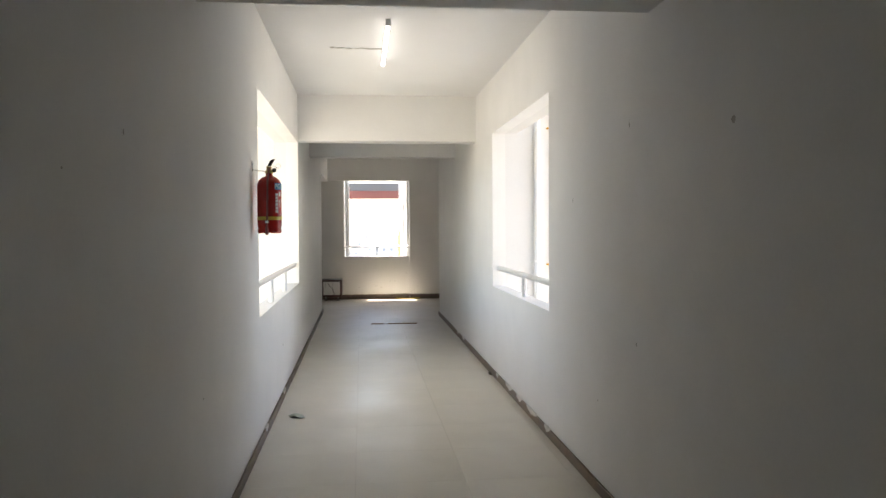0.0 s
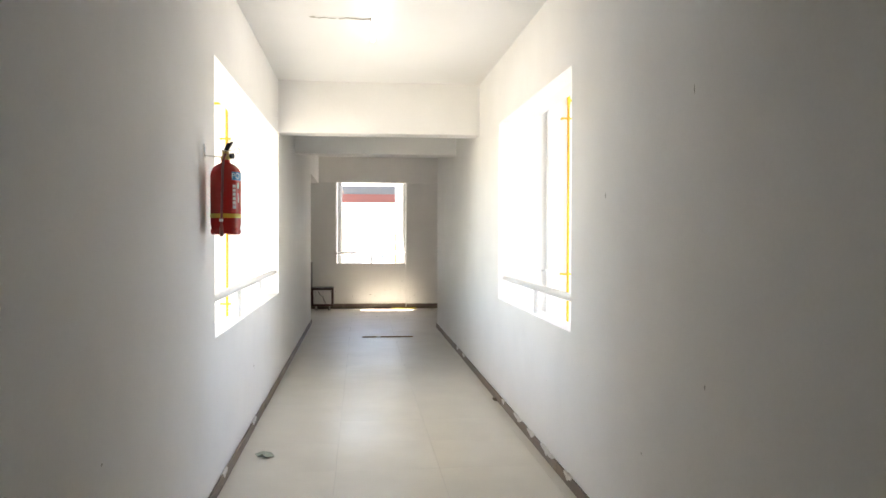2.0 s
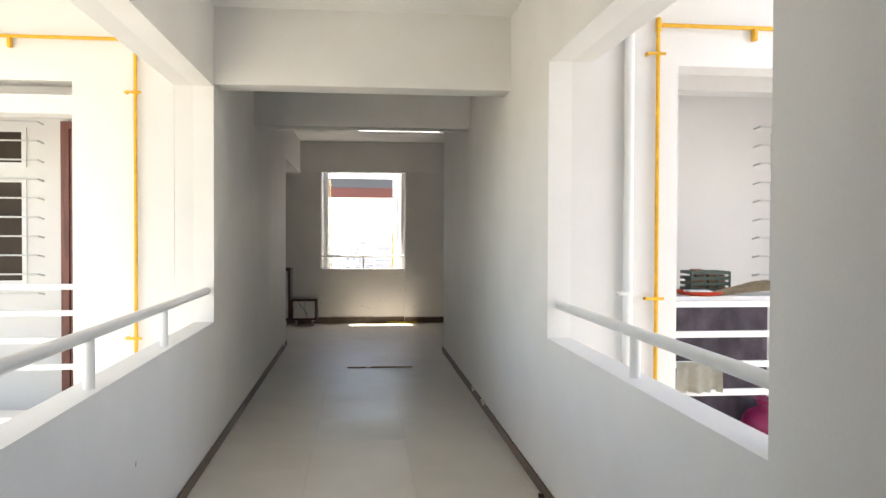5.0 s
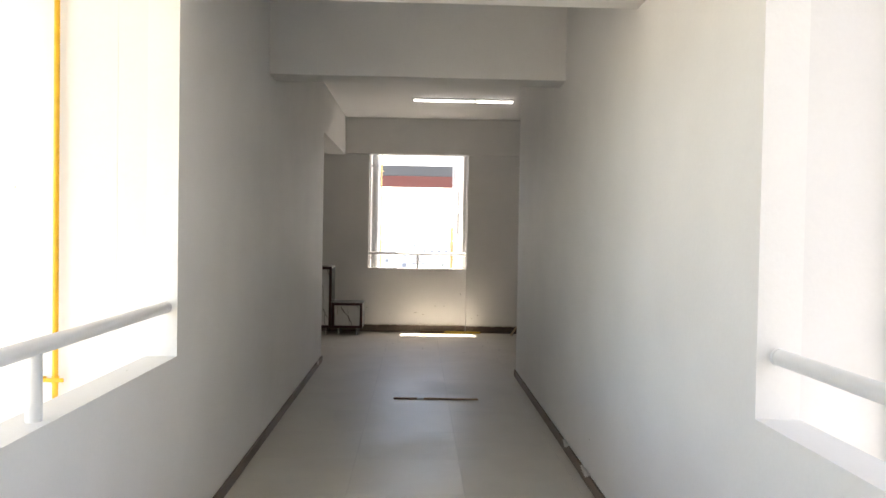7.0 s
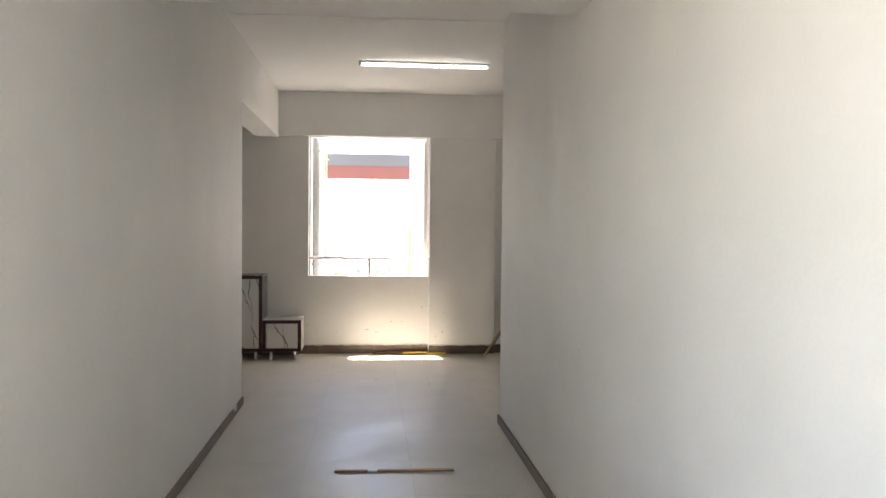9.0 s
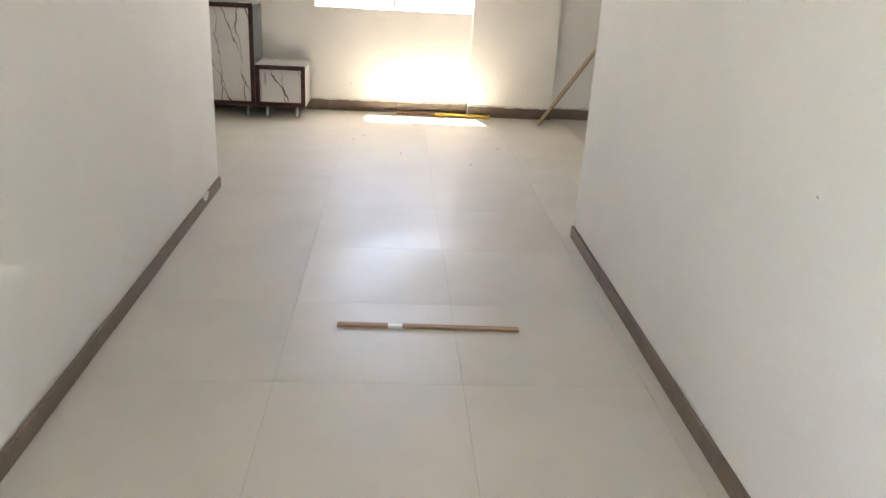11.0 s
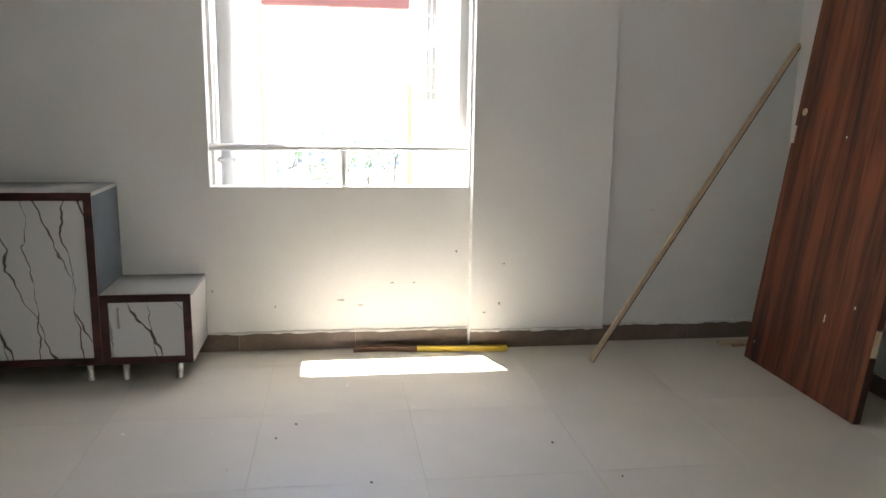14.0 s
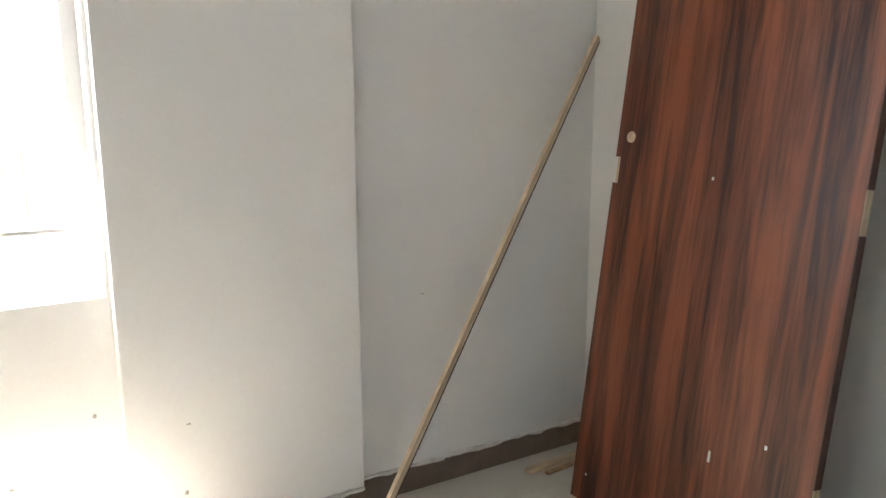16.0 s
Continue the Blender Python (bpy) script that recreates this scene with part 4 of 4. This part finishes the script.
def skirting(name, along, at, u0, u1, face, h=0.062, step=0.62):
    """Skirting tiles set end to end; face: +1 or -1, the side they show."""
    sk = structure(name, boxes((at - 0.006, at + 0.006, u0, u1, 0.0, h - 0.004) if along == "y" else (u0, u1, at - 0.006, at + 0.006, 0.0, h - 0.004)), GROUT, "brown stone skirting along the wall foot", "skirting")
    n = max(1, round((u1 - u0) / step))
    s = (u1 - u0) / n
    key = (round(s, 4), h)
    if key not in skirting_meshes:
        skirting_meshes[key] = mesh_of("skirting_tile", boxes((-s / 2 + 0.0012, s / 2 - 0.0012, -0.007, 0.007, 0.0, h), bevel=0.0015), SKIRT)
    for k in range(n):
        ob = new("skirting_tile", skirting_meshes[key])
        ob.parent = sk
        c = u0 + (k + 0.5) * s
        if along == "y":
            ob.matrix_local = pose(at + face * rng.uniform(0.0, 0.003), c, 0.0005, 0, 0, 90)
        else:
            ob.matrix_local = pose(c, at + face * rng.uniform(0.0, 0.003), 0.0005)


skirting("skirting_left", "y", XL + 0.010, -4.0, 11.995, 1)
skirting("skirting_right", "y", XR - 0.010, -4.0, 11.305, -1)
skirting("skirting_far_left", "x", YF, -3.9, 1.018, -1, 0.095)
skirting("skirting_column", "x", YF - 0.06, 1.023, 1.776, -1, 0.095)
skirting("skirting_far_right", "x", YF, 1.78, XE, -1, 0.095)
skirting("skirting_room_right", "y", XE, 11.32, YF, -1, 0.095)
skirting("skirting_mouth_right", "x", 11.31, XR + 0.01, XE, 1)
skirting("skirting_mouth_left", "x", 12.0, -3.9, XL - 0.01, 1)


def ragged_lip(name, x0, x1, y, z, seed):
    """A rough plaster edge left above the skirting."""
    r = random.Random(seed)
    bm = bmesh.new()
    n = int((x1 - x0) / 0.03)
    cols = []
    for i in range(n + 1):
        x = x0 + (x1 - x0) * i / n
        lo, hi, dep = z - r.uniform(0.0, 0.010), z + r.uniform(0.004, 0.010), r.uniform(0.008, 0.014)
        cols.append([bm.verts.new(p) for p in ((x, y, hi), (x, y - dep, hi - 0.002), (x, y - dep, lo), (x, y, lo))])
    for a, b in zip(cols, cols[1:]):
        for k in range(4):
            bm.faces.new((a[k], b[k], b[(k + 1) % 4], a[(k + 1) % 4]))
    structure(name, bm, PLASTER, "rough plaster edge above the skirting", "trim")


ragged_lip("trim_far_left", -0.37, 1.018, YF, 0.098, 1)
ragged_lip("trim_column", 1.023, 1.776, YF - 0.06, 0.098, 2)
ragged_lip("trim_far_right", 1.78, XE, YF, 0.098, 3)


def chipped_line(name, x0, x1, y, z, seed, label):
    """A line of chipped, lifted paint under the ceiling."""
    r = random.Random(seed)
    bm = bmesh.new()
    x = x0
    while x < x1:
        w = r.uniform(0.02, 0.06)
        yy = y + r.uniform(-0.02, 0.02)
        k = 6
        ring = [bm.verts.new((x + w * math.cos(6.283 * i / k) * r.uniform(0.6, 1.1), yy + 0.018 * math.sin(6.283 * i / k) * r.uniform(0.4, 1.3), z - r.uniform(0.001, 0.008))) for i in range(k)]
        top = bm.verts.new((x, yy, z))
        for i in range(k):
            bm.faces.new((ring[i], ring[(i + 1) % k], top))
        bm.faces.new(ring[::-1])
        x += w * r.uniform(0.8, 1.8)
    structure(name, bm, CHIP, label, "paint chips")


CHIP = material("chipped_plaster", (0.50, 0.475, 0.43), 0.9, vary=0.3, scale=40, bump=0.5)
chipped_line("trim_ceiling_chips", -0.20, 0.20, 4.85, ZC, 4, "chipped paint line on the ceiling beside the tube light")


def wall_gouge(axis, at, u, z, w, h, seed, face):
    """A small chip out of the paint, dark plaster showing, with a lifted rim."""
    r = random.Random(seed)
    bm = bmesh.new()
    k = 7
    ring = []
    for i in range(k):
        a = 6.283 * i / k
        uu, zz = u + w * 0.5 * math.cos(a) * r.uniform(0.5, 1.1), z + h * 0.5 * math.sin(a) * r.uniform(0.5, 1.1)
        d = at + face * 0.0015
        ring.append(bm.verts.new((d, uu, zz) if axis == "x" else (uu, d, zz)))
    m = at + face * 0.004
    top = bm.verts.new((m, u, z) if axis == "x" else (u, m, z))
    base = bm.verts.new((at, u, z) if axis == "x" else (u, at, z))
    for i in range(k):
        bm.faces.new((ring[i], ring[(i + 1) % k], top))
        bm.faces.new((ring[(i + 1) % k], ring[i], base))
    bmesh.ops.recalc_face_normals(bm, faces=bm.faces)
    structure("trim_wall_chip", bm, CHIP, "small chip in the wall paint", "paint chip")


for k, (ax, at, u, z, w, h, fc) in enumerate((
        ("x", XL, 0.82, 1.74, 0.012, 0.034, 1), ("x", XL, 0.35, 1.60, 0.02, 0.014, 1), ("x", XL, 1.9, 0.72, 0.02, 0.02, 1), ("x", XL, 5.3, 0.45, 0.02, 0.05, 1),
        ("x", XR, 1.05, 1.83, 0.05, 0.05, -1), ("x", XR, 3.1, 1.62, 0.012, 0.05, -1), ("x", XR, 2.1, 1.95, 0.01, 0.06, -1), ("x", XR, 2.0, 0.9, 0.014, 0.04, -1), ("x", XR, 2.6, 0.5, 0.02, 0.02, -1), ("x", XR, 8.1, 0.25, 0.02, 0.02, -1),
        ("y", YF, 0.33, 0.27, 0.07, 0.02, -1), ("y", YF, 0.43, 0.24, 0.06, 0.012, -1), ("y", YF, 0.60, 0.36, 0.04, 0.014, -1), ("y", YF, 0.72, 0.36, 0.03, 0.012, -1), ("y", YF, -0.02, 0.24, 0.012, 0.02, -1), ("y", YF, 0.95, 0.53, 0.02, 0.03, -1), ("y", YF, -0.34, 0.33, 0.02, 0.03, -1),
        ("y", YF - 0.06, 1.20, 0.47, 0.03, 0.014, -1), ("y", YF - 0.06, 1.18, 0.25, 0.02, 0.03, -1), ("y", YF - 0.06, 1.10, 0.20, 0.03, 0.012, -1), ("y", YF, 2.05, 0.75, 0.03, 0.01, -1))):
    wall_gouge(ax, at, u, z, w * 0.75, h * 0.7, 50 + k, fc)


def broken_edge(x, y, length, face, seed):
    """Plaster showing where the top of the skirting has broken away."""
    r = random.Random(seed)
    bm = bmesh.new()
    n = max(4, int(length / 0.02))
    cols = []
    for i in range(n + 1):
        v = y + length * i / n
        low = 0.064 - 0.034 * math.sin(math.pi * i / n) * r.uniform(0.4, 1.0)
        top = 0.066 + r.uniform(0.0, 0.012)
        cols.append([bm.verts.new(p) for p in ((x, v, top), (x + face * 0.013, v, top - 0.004), (x + face * 0.014, v, low), (x, v, low))])
    for a, b in zip(cols, cols[1:]):
        for k in range(4):
            bm.faces.new((a[k], b[k], b[(k + 1) % 4], a[(k + 1) % 4]))
    bmesh.ops.recalc_face_normals(bm, faces=bm.faces)
    structure("trim_broken_skirting", bm, PLASTER, "broken skirting edge with pale plaster showing", "trim")


for k, (y, length) in enumerate(((3.62, 0.16), (4.02, 0.34), (4.55, 0.22), (4.95, 0.30), (5.62, 0.12), (8.02, 0.20), (8.62, 0.14))):
    broken_edge(XR - 0.008, y, length, -1, 80 + k)
for k, (y, length) in enumerate(((3.9, 0.14), (5.1, 0.20), (11.55, 0.12))):
    broken_edge(XL + 0.008, y, length, 1, 95 + k)
